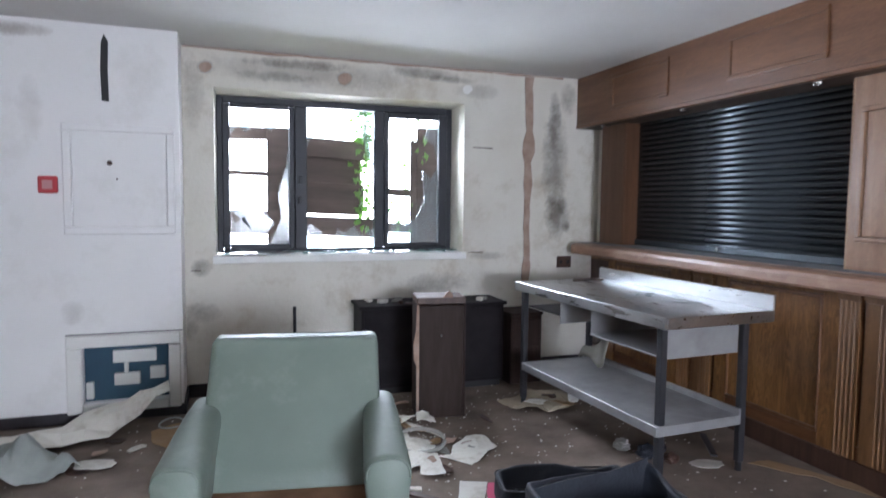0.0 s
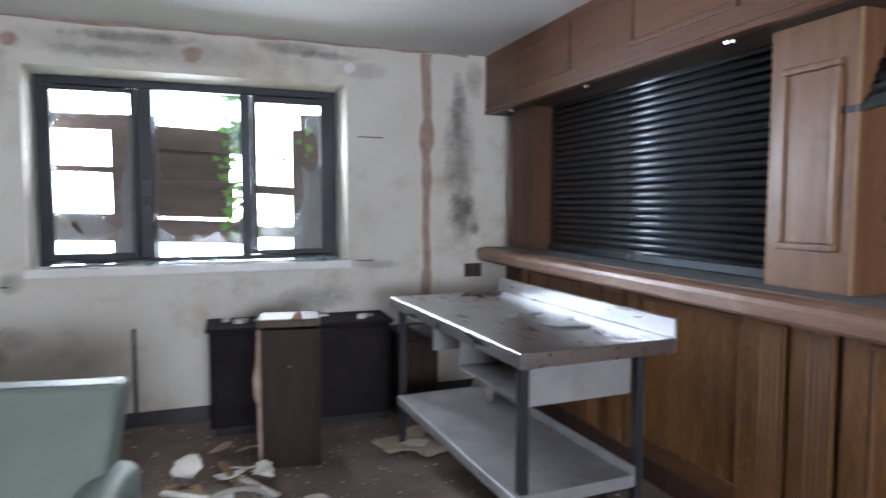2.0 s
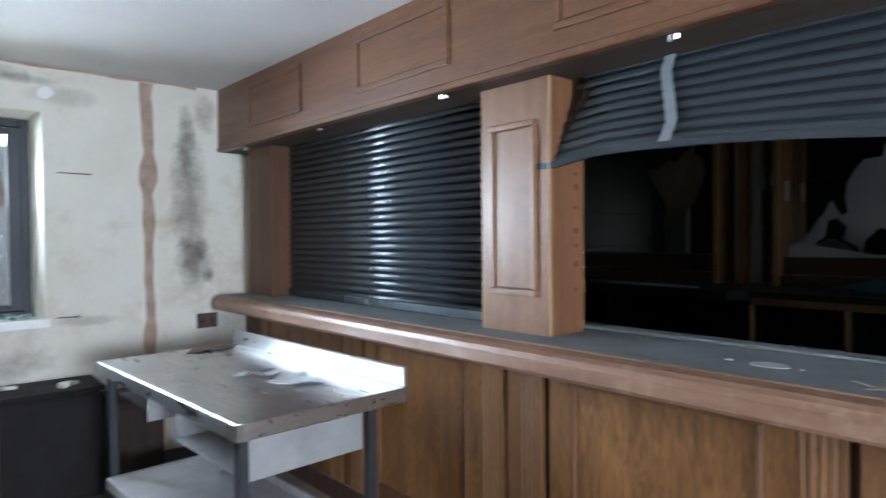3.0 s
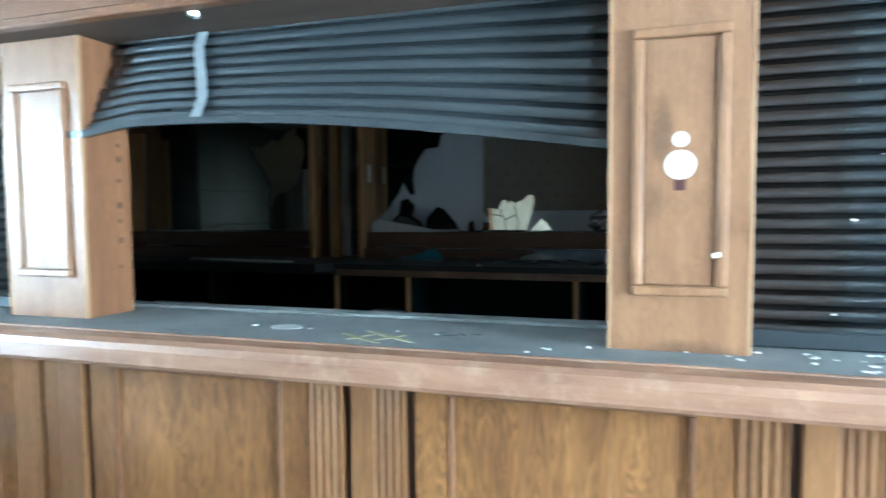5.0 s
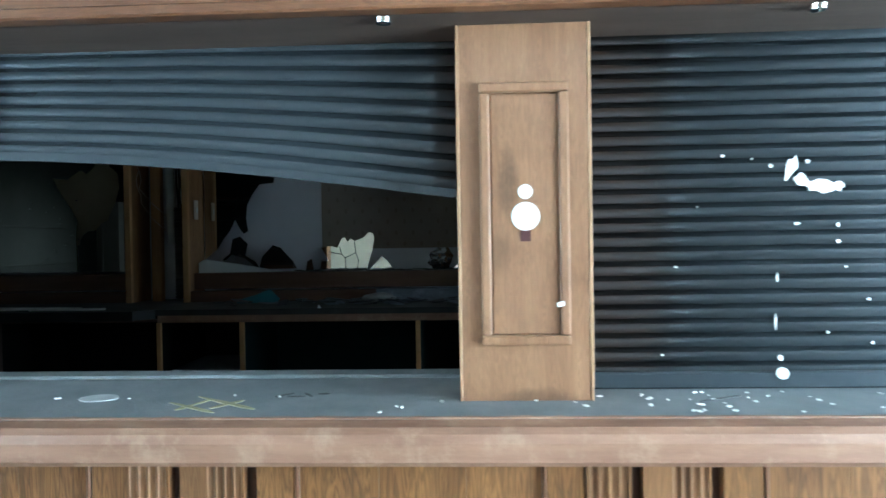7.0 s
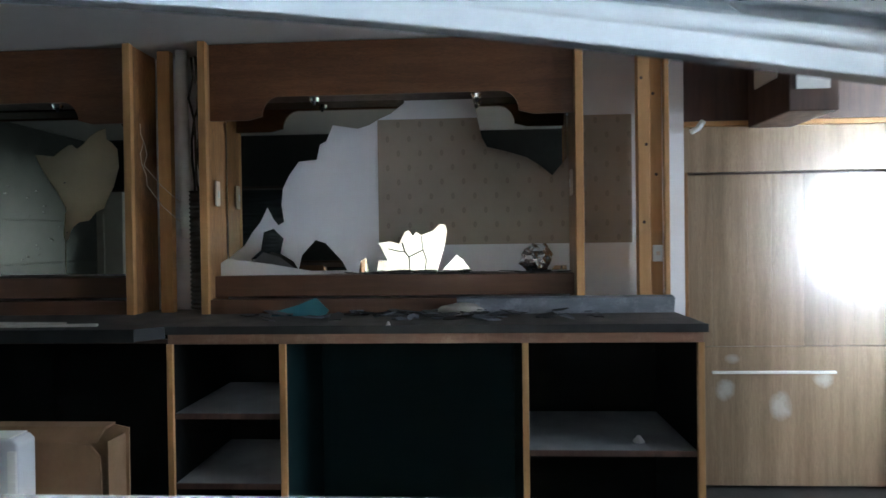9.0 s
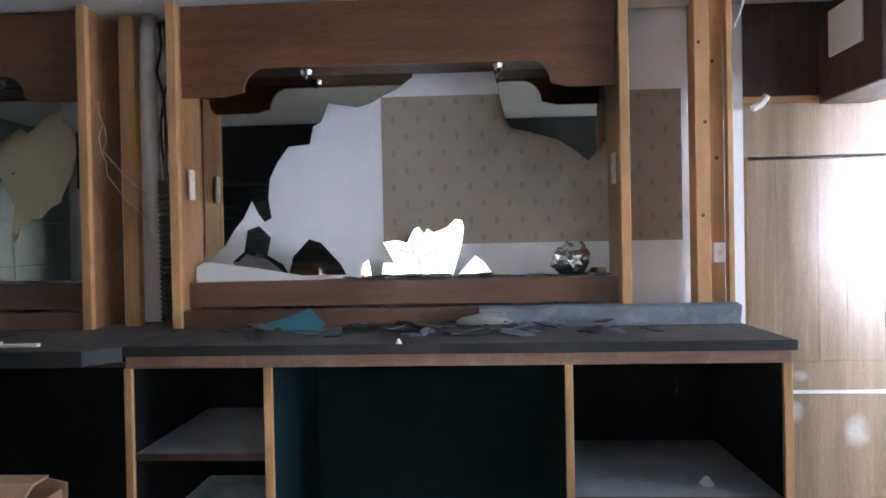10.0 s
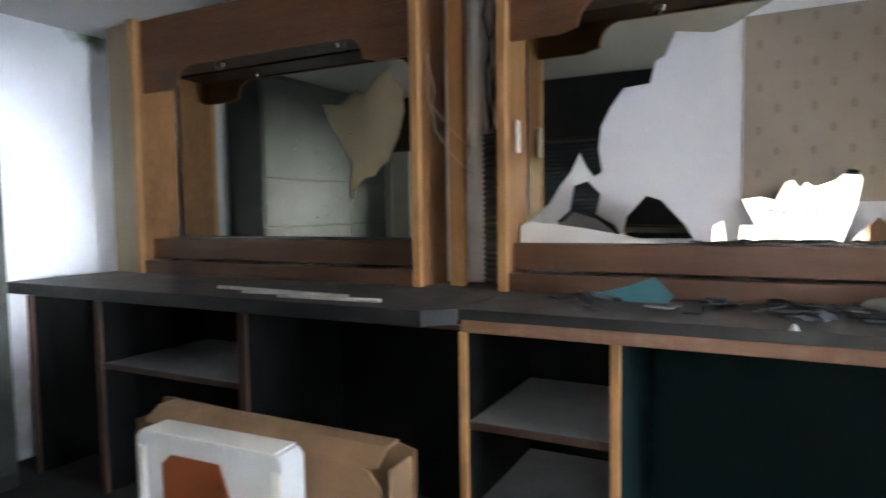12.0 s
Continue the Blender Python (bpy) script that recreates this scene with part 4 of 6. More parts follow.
for g in ext["geom"]:
    if isinstance(g, bmesh.types.BMVert):
        g.co.x += 0.002
bmesh.ops.recalc_face_normals(bm, faces=bm.faces[:])
part("tape", bm, TAPE_DULL, sh2, "strip of dull tape")

# crumbs and marks on the counter top
rr = random.Random(21)
for i in range(46):
    y = rr.gauss(0.3, 0.22) if i < 30 else rr.uniform(-0.6, 2.6)
    x = rr.uniform(3.3, 3.5)
    a = rr.uniform(0.003, 0.007)
    ob = solid("plaster_crumb", prism(rough_outline(0, 0, a * 1.6, a, 6, i + 90, 0.4), 2, 0, a * 0.5), CHALK, "white crumb of plaster on the counter", "crumb", "crumbs on the counter")
    ob.matrix_world = pose(x, y, CNT_Z, 0, 0, rr.uniform(0, 180))
solid("paint_ring", prism(rough_outline(3.463, 1.965, 0.042, 0.058, 18, 3, 0.12), 2, CNT_Z, CNT_Z + 0.002), mat("grey_white_splash", (0.55, 0.57, 0.57), (0.42, 0.44, 0.45), rough=0.7, scale=20, bump=0.1), "dried grey-white splash on the counter top", "stain")


def stroke(name, ax, ay, bx_, by, w, material, label):
    """A hand-drawn stroke on the counter between two points, wavering in width."""
    d = Vector((bx_ - ax, by - ay, 0))
    side = Vector((-d.y, d.x, 0)).normalized() * w
    lo, hi = [], []
    for i in range(7):
        p = Vector((ax, ay, 0)) + d * (i / 6)
        k = 0.7 + 0.5 * noise.noise(Vector((i * 0.9, ax * 30, by * 30))) - (0.35 if i in (0, 6) else 0)
        lo.append((p.x - side.x * k, p.y - side.y * k))
        hi.append((p.x + side.x * k, p.y + side.y * k))
    solid(name, prism(lo + hi[::-1], 2, CNT_Z, CNT_Z + 0.0015), material, label, "stain")


for ax, ay, bx_, by in ((3.413, 1.74, 3.31, 1.579), (3.475, 1.689, 3.342, 1.488), (3.336, 1.69, 3.444, 1.64), (3.352, 1.606, 3.433, 1.547)):
    stroke("paint_stroke", ax, ay, bx_, by, 0.010, YELLOW_MARK, "faded yellow stroke on the counter top")
for ax, ay, bx_, by in ((3.471, 1.473, 3.51, 1.43), (3.47, 1.44, 3.475, 1.39), (3.51, 1.40, 3.47, 1.37), (3.50, 1.36, 3.504, 1.329), (3.33, 2.35, 3.30, 2.22), (3.40, 0.35, 3.46, 0.22)):
    stroke("scuff", ax, ay, bx_, by, 0.005, EDGE_BLACK, "black scuff on the counter top")
# worn wood showing in a ragged line where the lino has gone from the counter's edge
rr = random.Random(63)
edge = [(3.262 + 0.014 * (0.5 + 0.5 * noise.noise(Vector((i * 0.31, 3.1, 0)))) + rr.uniform(0, 0.007), -1.6 + i * 0.02) for i in range(345)]
part("worn_edge", prism([(3.2585, y) for x, y in edge][::-1] + edge, 2, CNT_Z - 0.002, CNT_Z + 0.0012), NOSING, counter, "worn wood along the torn lino")
ob = solid("metal_strip", box(-0.006, 0.006, -0.23, 0.23, 0, 0.006), CHROME, "thin bright metal strip lying on the counter", "strip")
ob.matrix_world = pose(3.685, 1.905, CNT_Z + 0.001, 0, 0, 1)
ob = solid("metal_strip", box(-0.01, 0.01, -0.14, 0.14, 0, 0.004), CHROME, "thin bright metal strip hanging under the counter edge", "strip")
ob.matrix_world = pose(3.215, 3.55, 1.024, 0, 0, 2)

# ---- bar room ----
BW_X, BN_Y, BS_Y = 6.64, 6.0, -3.2
structure("floor_bar", box(3.6, 7.2, BS_Y - 0.3, BN_Y + 0.4, -0.2, -0.002), BAR_FLOOR, "dark dirty vinyl behind the bar", "floor")
structure("ceiling_bar", box(3.75, 7.2, BS_Y - 0.3, BN_Y + 0.4, BAR_CEIL, BAR_CEIL + 0.2), CEIL, "pale ceiling over the bar", "ceiling")
structure("wall_bar_north", box(3.55, 7.2, BN_Y - 0.012, BN_Y + 0.3, -0.2, 2.9), BAR_NORTH, "bluish white wall with green mould at the end of the bar")
structure("wall_bar_back", box(BW_X, BW_X + 0.25, 0.27, BN_Y, -0.2, 2.9), WHITE_WALL, "white plaster wall behind the back bar")
bm = box(BW_X, BW_X + 0.25, BS_Y, 0.27, 2.2, 2.9)
bx(bm, 6.76, BW_X + 0.25, -0.95, 0.27, -0.2, 2.2)
bx(bm, BW_X, BW_X + 0.25, BS_Y, -0.95, -0.2, 2.2)
structure("wall_bar_back_south", bm, DARK_WOOD, "dark panelled wall above the bar door")
# south wall of the bar, its unseen window added to light the bar
bm = box(3.75, 3.9, BS_Y - 0.3, BS_Y, -0.2, 2.9)
bx(bm, 5.5, 7.2, BS_Y - 0.3, BS_Y, -0.2, 2.9)
bx(bm, 3.9, 5.5, BS_Y - 0.3, BS_Y, -0.2, 0.9)
bx(bm, 3.9, 5.5, BS_Y - 0.3, BS_Y, 2.25, 2.9)
structure("wall_bar_south", bm, WHITE_WALL, "white wall with an unseen added window at the end of the bar")
# glowing sheet close outside stands in for daylight and keeps the sun out
backdrop("backdrop_bar", [(2.6, BS_Y - 0.6, -0.4), (7.0, BS_Y - 0.6, -0.4), (7.0, BS_Y - 0.6, 4.4), (2.6, BS_Y - 0.6, 4.4)], (0.86, 0.93, 1.0), GLOW_BAR, "glowing sheet added as daylight beyond the bar's unseen window")
tall = thing("tall_cupboard", "tall dark grey-green cupboard at the end of the bar", "cupboard", (3.80, 5.60, 0.0))
part("body", box(0, 1.85, 0.012, 0.38, 0, 2.62, bev=0.006), CUPBOARD, tall)
for z0, z1 in ((0.08, 1.0), (1.012, 1.35), (1.362, 1.75), (1.762, 2.58)):
    part("door", box(0.02, 1.83, 0.0, 0.012, z0, z1, bev=0.004), CUPBOARD, tall)

structure("trim_wallpaper", box(BW_X - 0.004, BW_X, 0.575, 2.09, 1.49, 2.25), WALLPAPER, "brown wallpaper remnant with small motifs", "wallpaper")
structure("trim_wallpaper_north", box(BW_X - 0.004, BW_X, 3.5, 4.75, 1.35, 2.25), mat("khaki_lining_paper", (0.62, 0.54, 0.36), (0.54, 0.46, 0.30), rough=0.8, scale=3, bump=0.1), "pale khaki lining paper behind the mirror", "wallpaper")

# unseen board, added so that the bay mirrors reflect black
structure("trim_mirror_black", box(3.75, 3.765, -1.5, 5.55, SOF_Z + 0.02, BAR_CEIL - 0.003), EDGE_BLACK, "unseen black board over the hatches, added to darken the mirrors", "lining")

# back counter
SHELF_GREY = mat("dusty_grey_shelf", (0.25, 0.265, 0.27), (0.18, 0.19, 0.20), rough=0.7, scale=4, bump=0.08, stain=(0.2, 0.2, 0.19), stain_scale=5, stain_amount=0.5)
CF, CFN = 5.79, 5.70
back = thing("back_bar", "long back-bar cabinet with dark worktop and open black compartments", "back bar")
part("worktop", box(CF, 6.6, 0.44, 3.0, 1.08, CNT_Z, bev=0.003), LINO_DARK, back)
bm = prism([(CF, 3.0), (CFN, 3.10), (CFN, 5.73), (6.6, 5.73), (6.6, 3.0)], 2, 1.08, CNT_Z)
part("worktop", bm, LINO_DARK, back)
part("edging", box(CF - 0.006, CF, 0.44, 3.0, 1.078, CNT_Z + 0.002, bev=0.002), EDGE_BLACK, back, "black edging strip")
part("edging", box(CFN - 0.006, CFN, 3.10, 5.73, 1.055, CNT_Z + 0.002, bev=0.002), EDGE_BLACK, back, "black edging strip")
part("edging", prism([(CF - 0.006, 3.0), (CF, 3.0), (CFN, 3.10), (CFN - 0.006, 3.10)], 2, 1.06, CNT_Z + 0.002), EDGE_BLACK, back, "black edging strip")
part("rail", box(CF + 0.004, CF + 0.024, 0.46, 2.99, 1.03, 1.078, bev=0.002), NOSING, back, "reddish wooden rail")
part("rail", box(CF + 0.004, CF + 0.024, 2.99, 5.7, 1.035, 1.055, bev=0.002), DARK_WOOD, back)
# compartment shade is put into the colour here; only the teal bay keeps paint
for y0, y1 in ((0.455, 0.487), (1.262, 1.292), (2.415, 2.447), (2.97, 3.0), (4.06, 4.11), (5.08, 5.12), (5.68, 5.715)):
    part("divider", box(CF + 0.026, 6.5, y0, y1, 0.0, 1.08), VOID if 1.2 < y0 < 2.5 else INNER_SHADE, back)
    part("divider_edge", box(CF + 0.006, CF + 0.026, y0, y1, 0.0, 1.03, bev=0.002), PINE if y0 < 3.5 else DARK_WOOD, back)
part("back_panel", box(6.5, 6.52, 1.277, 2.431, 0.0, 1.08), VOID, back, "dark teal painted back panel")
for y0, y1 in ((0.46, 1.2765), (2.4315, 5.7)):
    part("back_panel", box(6.5, 6.52, y0, y1, 0.0, 1.08), INNER_SHADE, back, "back panel coloured near-black for the compartment's shade")
for y0, y1, z in ((0.487, 1.262, 0.50), (2.447, 2.97, 0.67), (2.447, 2.97, 0.33), (4.11, 5.08, 0.68)):
    part("shelf", box(CF + 0.03, 6.5, y0, y1, z, z + 0.02), SHELF_GREY, back, "dusty grey shelf")
    part("shelf_edge", box(CF + 0.022, CF + 0.03, y0, y1, z - 0.006, z + 0.021), DARK_WOOD, back)
solid("plaster_lump", tube([(5.95, 0.72, 0.52), (5.95, 0.72, 0.535), (5.95, 0.72, 0.55)], lambda s: 0.03 * (1 - 0.7 * s), 7), CHALK, "small white lump on a cabinet shelf", "lump")
solid("plaster_lump", tube([(5.80, 1.92, CNT_Z), (5.80, 1.92, CNT_Z + 0.02)], lambda s: 0.014 * (1 - 0.7 * s), 7), CHALK, "small white lump on the worktop edge", "lump")


KHAKI = mat("pale_khaki_board", (0.42, 0.34, 0.22), (0.34, 0.27, 0.17), rough=0.6, scale=3, stretch=(4, 4, 0.5), bump=0.06)
BAY_SIDE = mat("orange_brown_board", (0.40, 0.20, 0.075), (0.28, 0.13, 0.045), grain=0.3, rough=0.42, scale=2.2, stretch=(5, 5, 0.45), bump=0.06, fine=18, stain=(0.12, 0.055, 0.02), stain_scale=2.5, stain_amount=0.5)
# display bays with mirrors
def bay(name, y0, y1, label):
    b = thing(name, label, "display bay", (0, 0, 0), 0, "mirror bays of the back bar")
    w = 0.045
    for a, lab in ((y0, ""), (y1 - w, "")):
        part("side_board", box(6.345, 6.6, a + 0.004, a + w - 0.004, CNT_Z, BAR_CEIL - 0.01), BAY_SIDE, b, "orange-brown side board")
        part("front_post", box(6.31, 6.345, a, a + w, CNT_Z, BAR_CEIL - 0.005, bev=0.003), PINE, b, "pale pine front edge")
    a, c = y0 + w, y1 - w
    z1, z2 = 2.215, 2.345
    pts = [(a, BAR_CEIL - 0.01), (a, z1), (a + 0.22, z1)]
    for i in range(9):
        t = i / 8 * math.pi / 2
        pts.append((a + 0.30 + 0.10 - 0.10 * math.cos(t), z1 + 0.02 + (z2 - z1 - 0.02) * math.sin(t)))
    for i in range(9):
        t = (1 - i / 8) * math.pi / 2
        pts.append((c - 0.30 - 0.10 + 0.10 * math.cos(t), z1 + 0.02 + (z2 - z1 - 0.02) * math.sin(t)))
    pts += [(c - 0.22, z1), (c, z1), (c, BAR_CEIL - 0.01)]
    part("fascia", prism(pts, 0, 6.37, 6.39), OAK_Y, b, "brown fascia with a shaped lower edge")
    part("soffit", box(6.39, 6.6, a, c, z2 + 0.01, z2 + 0.03), DARK_WOOD, b)
    part("sill", box(6.40, 6.60, a, c, 1.205, 1.325, bev=0.003), MAHOGANY, b, "red-brown sill board")
    part("step", box(6.33, 6.40, a, c, CNT_Z, 1.195, bev=0.003), MAHOGANY, b)
    for y in (a + (c - a) * 0.26, a + (c - a) * 0.72):
        lamp = part("spot", tube([(6.48, y, z2 + 0.012), (6.48, y, z2 - 0.012)], lambda s: 0.034 - 0.008 * s, 16), CHROME, b, "chrome spotlight rim")
        part("bulb", tube([(6.48, y, z2 - 0.012), (6.48, y, z2 - 0.03)], lambda s: 0.012 - 0.005 * s, 12), LEG, lamp)
    return b


bay_s = bay("mirror_bay", 0.91, 3.055, "oak display bay with a smashed mirror")
bay_n = bay("mirror_bay", 3.445, 5.45, "oak display bay with a holed mirror")
MX = 6.575


def mirror_piece(parent, pts, x=MX, tilt=(0, 0), label="jagged remnant of mirror"):
    cy, cz = sum(p[0] for p in pts) / len(pts), min(p[1] for p in pts)
    ob = part("mirror", prism([(y - cy, z - cz) for y, z in pts], 0, 0, 0.005), MIRROR, parent, label)
    ob.matrix_local = pose(x, cy, cz, 0, tilt[0], tilt[1])


mirror_piece(bay_s, [(3.0, 2.41), (1.92, 2.41), (1.92, 2.335), (2.0, 2.275), (2.07, 2.245), (2.13, 2.21), (2.2, 2.19), (2.35, 2.215), (2.39, 2.12), (2.43, 2.10), (2.45, 2.01), (2.56, 2.0),
                     (2.62, 1.92), (2.66, 1.84), (2.67, 1.74), (2.655, 1.64), (2.69, 1.62), (2.72, 1.66), (2.755, 1.73), (2.80, 1.64), (2.85, 1.58), (2.90, 1.50), (2.94, 1.47), (3.0, 1.42)])
mirror_piece(bay_s, [(1.515, 2.41), (1.515, 2.365), (1.49, 2.25), (1.46, 2.12), (1.43, 2.065), (1.33, 2.04), (1.2, 2.0), (1.12, 1.95), (1.05, 1.89), (1.0, 1.95), (0.965, 1.99), (0.965, 2.41)])
mirror_piece(bay_s, [(2.83, 1.335), (2.86, 1.42), (2.80, 1.47), (2.78, 1.58), (2.72, 1.60), (2.66, 1.54), (2.68, 1.45), (2.60, 1.40), (2.56, 1.335)])
mirror_piece(bay_s, [(2.56, 1.345), (2.54, 1.44), (2.46, 1.53), (2.40, 1.51), (2.30, 1.40), (2.27, 1.345)], MX - 0.03, (8, 4), "dark leaning mirror shard")
mirror_piece(bay_s, [(2.20, 1.33), (2.19, 1.40), (2.155, 1.42), (2.14, 1.33)], MX - 0.02)
# the shard that catches the daylight of the public room
mirror_piece(bay_s, [(2.10, 1.333), (2.09, 1.40), (2.035, 1.40), (2.065, 1.46), (2.09, 1.505), (2.02, 1.515), (1.965, 1.50), (1.93, 1.57), (1.905, 1.58), (1.88, 1.545), (1.86, 1.57), (1.83, 1.55),
                     (1.80, 1.56), (1.76, 1.575), (1.72, 1.615), (1.685, 1.61), (1.675, 1.57), (1.69, 1.48), (1.72, 1.38), (1.735, 1.325)], 6.60, (0, 0), "bright mirror shard reflecting the lit room")
mirror_piece(bay_s, [(1.71, 1.333), (1.62, 1.43), (1.58, 1.40), (1.53, 1.333)], 6.60, (0, 3))
mirror_piece(bay_s, [(1.06, 1.333), (1.04, 1.36), (0.97, 1.36), (0.965, 1.333)], 6.60)
# north bay: one large holed mirror
mirror_piece(bay_n, [(3.49, 1.335), (3.49, 2.41), (3.782, 2.41), (3.782, 2.236), (3.776, 2.168), (3.745, 2.15), (3.708, 2.109), (3.70, 2.0), (3.734, 1.878), (3.78, 1.79), (3.797, 1.744), (3.85, 1.72), (3.898, 1.668), (3.96, 1.66), (3.999, 1.632),
                     (4.02, 1.60), (4.031, 1.554), (4.05, 1.545), (4.05, 1.335)], 6.622, label="mirror beside the hole")
mirror_piece(bay_n, [(3.785, 2.41), (3.785, 2.236), (3.83, 2.222), (3.885, 2.190), (3.93, 2.14), (3.967, 2.115), (4.0, 2.14), (4.026, 2.136), (4.075, 2.105), (4.118, 2.071), (4.238, 2.083), (4.20, 2.0), (4.152, 1.926), (4.10, 1.85), (4.046, 1.749),
                     (4.055, 1.66), (4.064, 1.575), (4.054, 1.545), (4.054, 1.335), (5.40, 1.335), (5.40, 2.41)], 6.622, label="dusty mirror with a jagged hole")
# bright chips of silvering round the hole
rr = random.Random(23)
for i in range(18):
    y, z = rr.gauss(4.20, 0.10), rr.uniform(1.40, 1.95)
    part("chip", prism(rough_outline(y, z, rr.uniform(0.006, 0.016), rr.uniform(0.003, 0.008), 5, i + 350, 0.4), 0, 6.616, 6.6215), FOIL, bay_n, "bright chip of silvering")
# cracks through the bright shard
for line in (((1.945, 1.505), (1.93, 1.45), (1.905, 1.42), (1.90, 1.335)), ((2.03, 1.47), (1.97, 1.455), (1.93, 1.45)), ((1.83, 1.545), (1.82, 1.46), (1.80, 1.40), (1.81, 1.335)), ((1.905, 1.42), (1.82, 1.46))):
    part("crack", tube([(6.5995, y, z) for y, z in line], 0.0028, 5), EDGE_BLACK, bay_s, "dark crack")
# white board and dark shards leaning on the south bay's sill
ob = solid("white_board", prism([(3.0, 1.325), (3.0, 1.40), (2.96, 1.425), (2.7, 1.39), (2.35, 1.328)], 0, 6.46, 6.47), WHITE_PLASTIC, "white wedge of broken board on the mirror sill", "board")
ob = solid("card_shard", prism([(2.90, 1.33), (2.86, 1.37), (2.76, 1.46), (2.66, 1.43), (2.55, 1.345)], 0, 6.50, 6.506), mat("grey_mirror_back", (0.13, 0.12, 0.11), rough=0.7), "grey back of a fallen mirror shard", "mirror shard")
rr = random.Random(31)
for i in range(26):
    y = rr.uniform(0.98, 2.5)
    pts = rough_outline(0, 0, rr.uniform(0.015, 0.05), rr.uniform(0.03, 0.12), 5, i + 200, 0.5)
    ob = solid("mirror_shard", prism(pts, 2, 0, 0.005), EDGE_BLACK, "dark mirror shard lying on the bay sill", "mirror shard", "shards on the bay sill")
    ob.matrix_world = pose(rr.uniform(6.43, 6.55), y, 1.326 + rr.random() * 0.006, rr.uniform(-3, 3), rr.uniform(-3, 3), rr.uniform(0, 40))
for i in range(70):
    y = rr.choice((rr.uniform(1.0, 2.2), rr.uniform(0.8, 2.75)))
    pts = rough_outline(0, 0, rr.uniform(0.02, 0.07), rr.uniform(0.03, 0.12), 5, i + 300, 0.55)
    ob = solid("mirror_shard", prism(pts, 2, 0, 0.005), EDGE_BLACK if i % 3 else SLATE_BOARD, "dark mirror shard lying on the back-bar worktop", "mirror shard", "shards on the worktop")
    ob.matrix_world = pose(rr.uniform(5.95, 6.28), y, CNT_Z + 0.006 + rr.random() * 0.016, rr.uniform(-11, 11), rr.uniform(-11, 9), rr.uniform(0, 180))
ob = solid("teal_shard", prism([(2.62, CNT_Z), (2.58, CNT_Z + 0.03), (2.47, CNT_Z + 0.06), (2.37, CNT_Z + 0.10), (2.30, CNT_Z + 0.03), (2.32, CNT_Z + 0.002)], 0, 6.20, 6.206), TEAL, "pointed piece of teal plastic on the worktop", "plastic shard")
bm = bmesh.new()
bmesh.ops.create_icosphere(bm, subdivisions=3, radius=1)
for v in bm.verts:
    k = 1 + 0.22 * noise.noise(v.co * 1.7) + 0.08 * noise.noise(v.co * 5)
    v.co = Vector((6.22 + 0.045 * v.co.x * k, 1.585 + 0.115 * v.co.y * k, CNT_Z + 0.03 + 0.036 * v.co.z * k))
solid("stone", bm, STONE, "pale grey lump of stone among the shards", "stone", smooth=True)
ob = solid("loose_board", box(-0.025, 0.025, -0.58, 0.58, 0, 0.088, bev=0.004), SLATE_BOARD, "long scuffed grey-blue board lying on the worktop", "board")
ob.matrix_world = pose(6.27, 1.03, CNT_Z + 0.003, 0, -12, 1.2)
bm = bmesh.new()
bmesh.ops.create_icosphere(bm, subdivisions=3, radius=1)
for v in bm.verts:
    k = 1 + 0.35 * noise.noise(v.co * 3.1) + 0.18 * noise.noise(v.co * 9)
    v.co = Vector((6.49 + 0.06 * v.co.x * k, 1.155 + 0.085 * v.co.y * k, 1.405 + 0.08 * v.co.z * k))
solid("foil_ball", bm, FOIL, "crumpled ball of silver foil on the bay sill", "foil")
for i, (y0, y1, x, rot) in enumerate(((3.35, 3.85, 5.80, 3), (3.55, 4.35, 5.90, -4), (3.7, 4.1, 5.86, 8))):
    ob = solid("stick", box(-0.012, 0.012, -(y1 - y0) / 2, (y1 - y0) / 2, 0, 0.014, bev=0.003), PAPER, "thin pale stick lying on the worktop", "stick", "sticks on the worktop")
    ob.matrix_world = pose(x, (y0 + y1) / 2, CNT_Z + 0.002, 0, 0, rot)

# gap between the bays: studs, white pipe, cables, ribbed duct
solid("stud", box(6.42, 6.47, 3.27, 3.345, CNT_Z, BAR_CEIL - 0.02, bev=0.003), PINE, "raw pine stud between the mirror bays", "stud", "studs of the back bar")
solid("white_pipe", tube([(6.5, 3.235, BAR_CEIL), (6.5, 3.235, 2.45), (6.49, 3.225, 2.0), (6.5, 3.215, 1.55)], 0.034, 14), WHITE_PLASTIC, "white plastic pipe between the mirror bays", "pipe", smooth=True)
bm = bmesh.new()
tube([(6.46, 3.12, CNT_Z + 0.02 + 0.0125 * i) for i in range(56)], lambda s: 0.055 + (0.007 if int(round(s * 55)) % 2 else -0.004), 14, bm)
solid("ribbed_duct", bm, DUCT, "dirty ribbed flexible duct standing on the worktop", "duct")
part_c = thing("cable_bundle", "tangled dark and white cables hanging between the bays", "cables")
rr = random.Random(5)
for i in range(9):
    y = 3.10 + rr.uniform(-0.04, 0.05)
    pts = [(6.43 + rr.uniform(-0.03, 0.03), y + rr.uniform(-0.018, 0.018), 2.6 - k * 0.12) for k in range(8)]
    part("cable", tube(pts, 0.007, 6), BLACK if i % 3 else DUCT, part_c, smooth=True)
for i in range(2):
    z = rr.uniform(1.9, 2.3)
    pts = [(6.36, 3.40 + 0.02 * math.sin(k * 1.3 + i), z - k * 0.06) for k in range(5)] + [(6.37, 3.30, z - 0.36), (6.42, 3.22, z - 0.45)]
    part("cable", tube(pts, 0.002, 6), CREAM_PLASTIC, part_c, smooth=True)
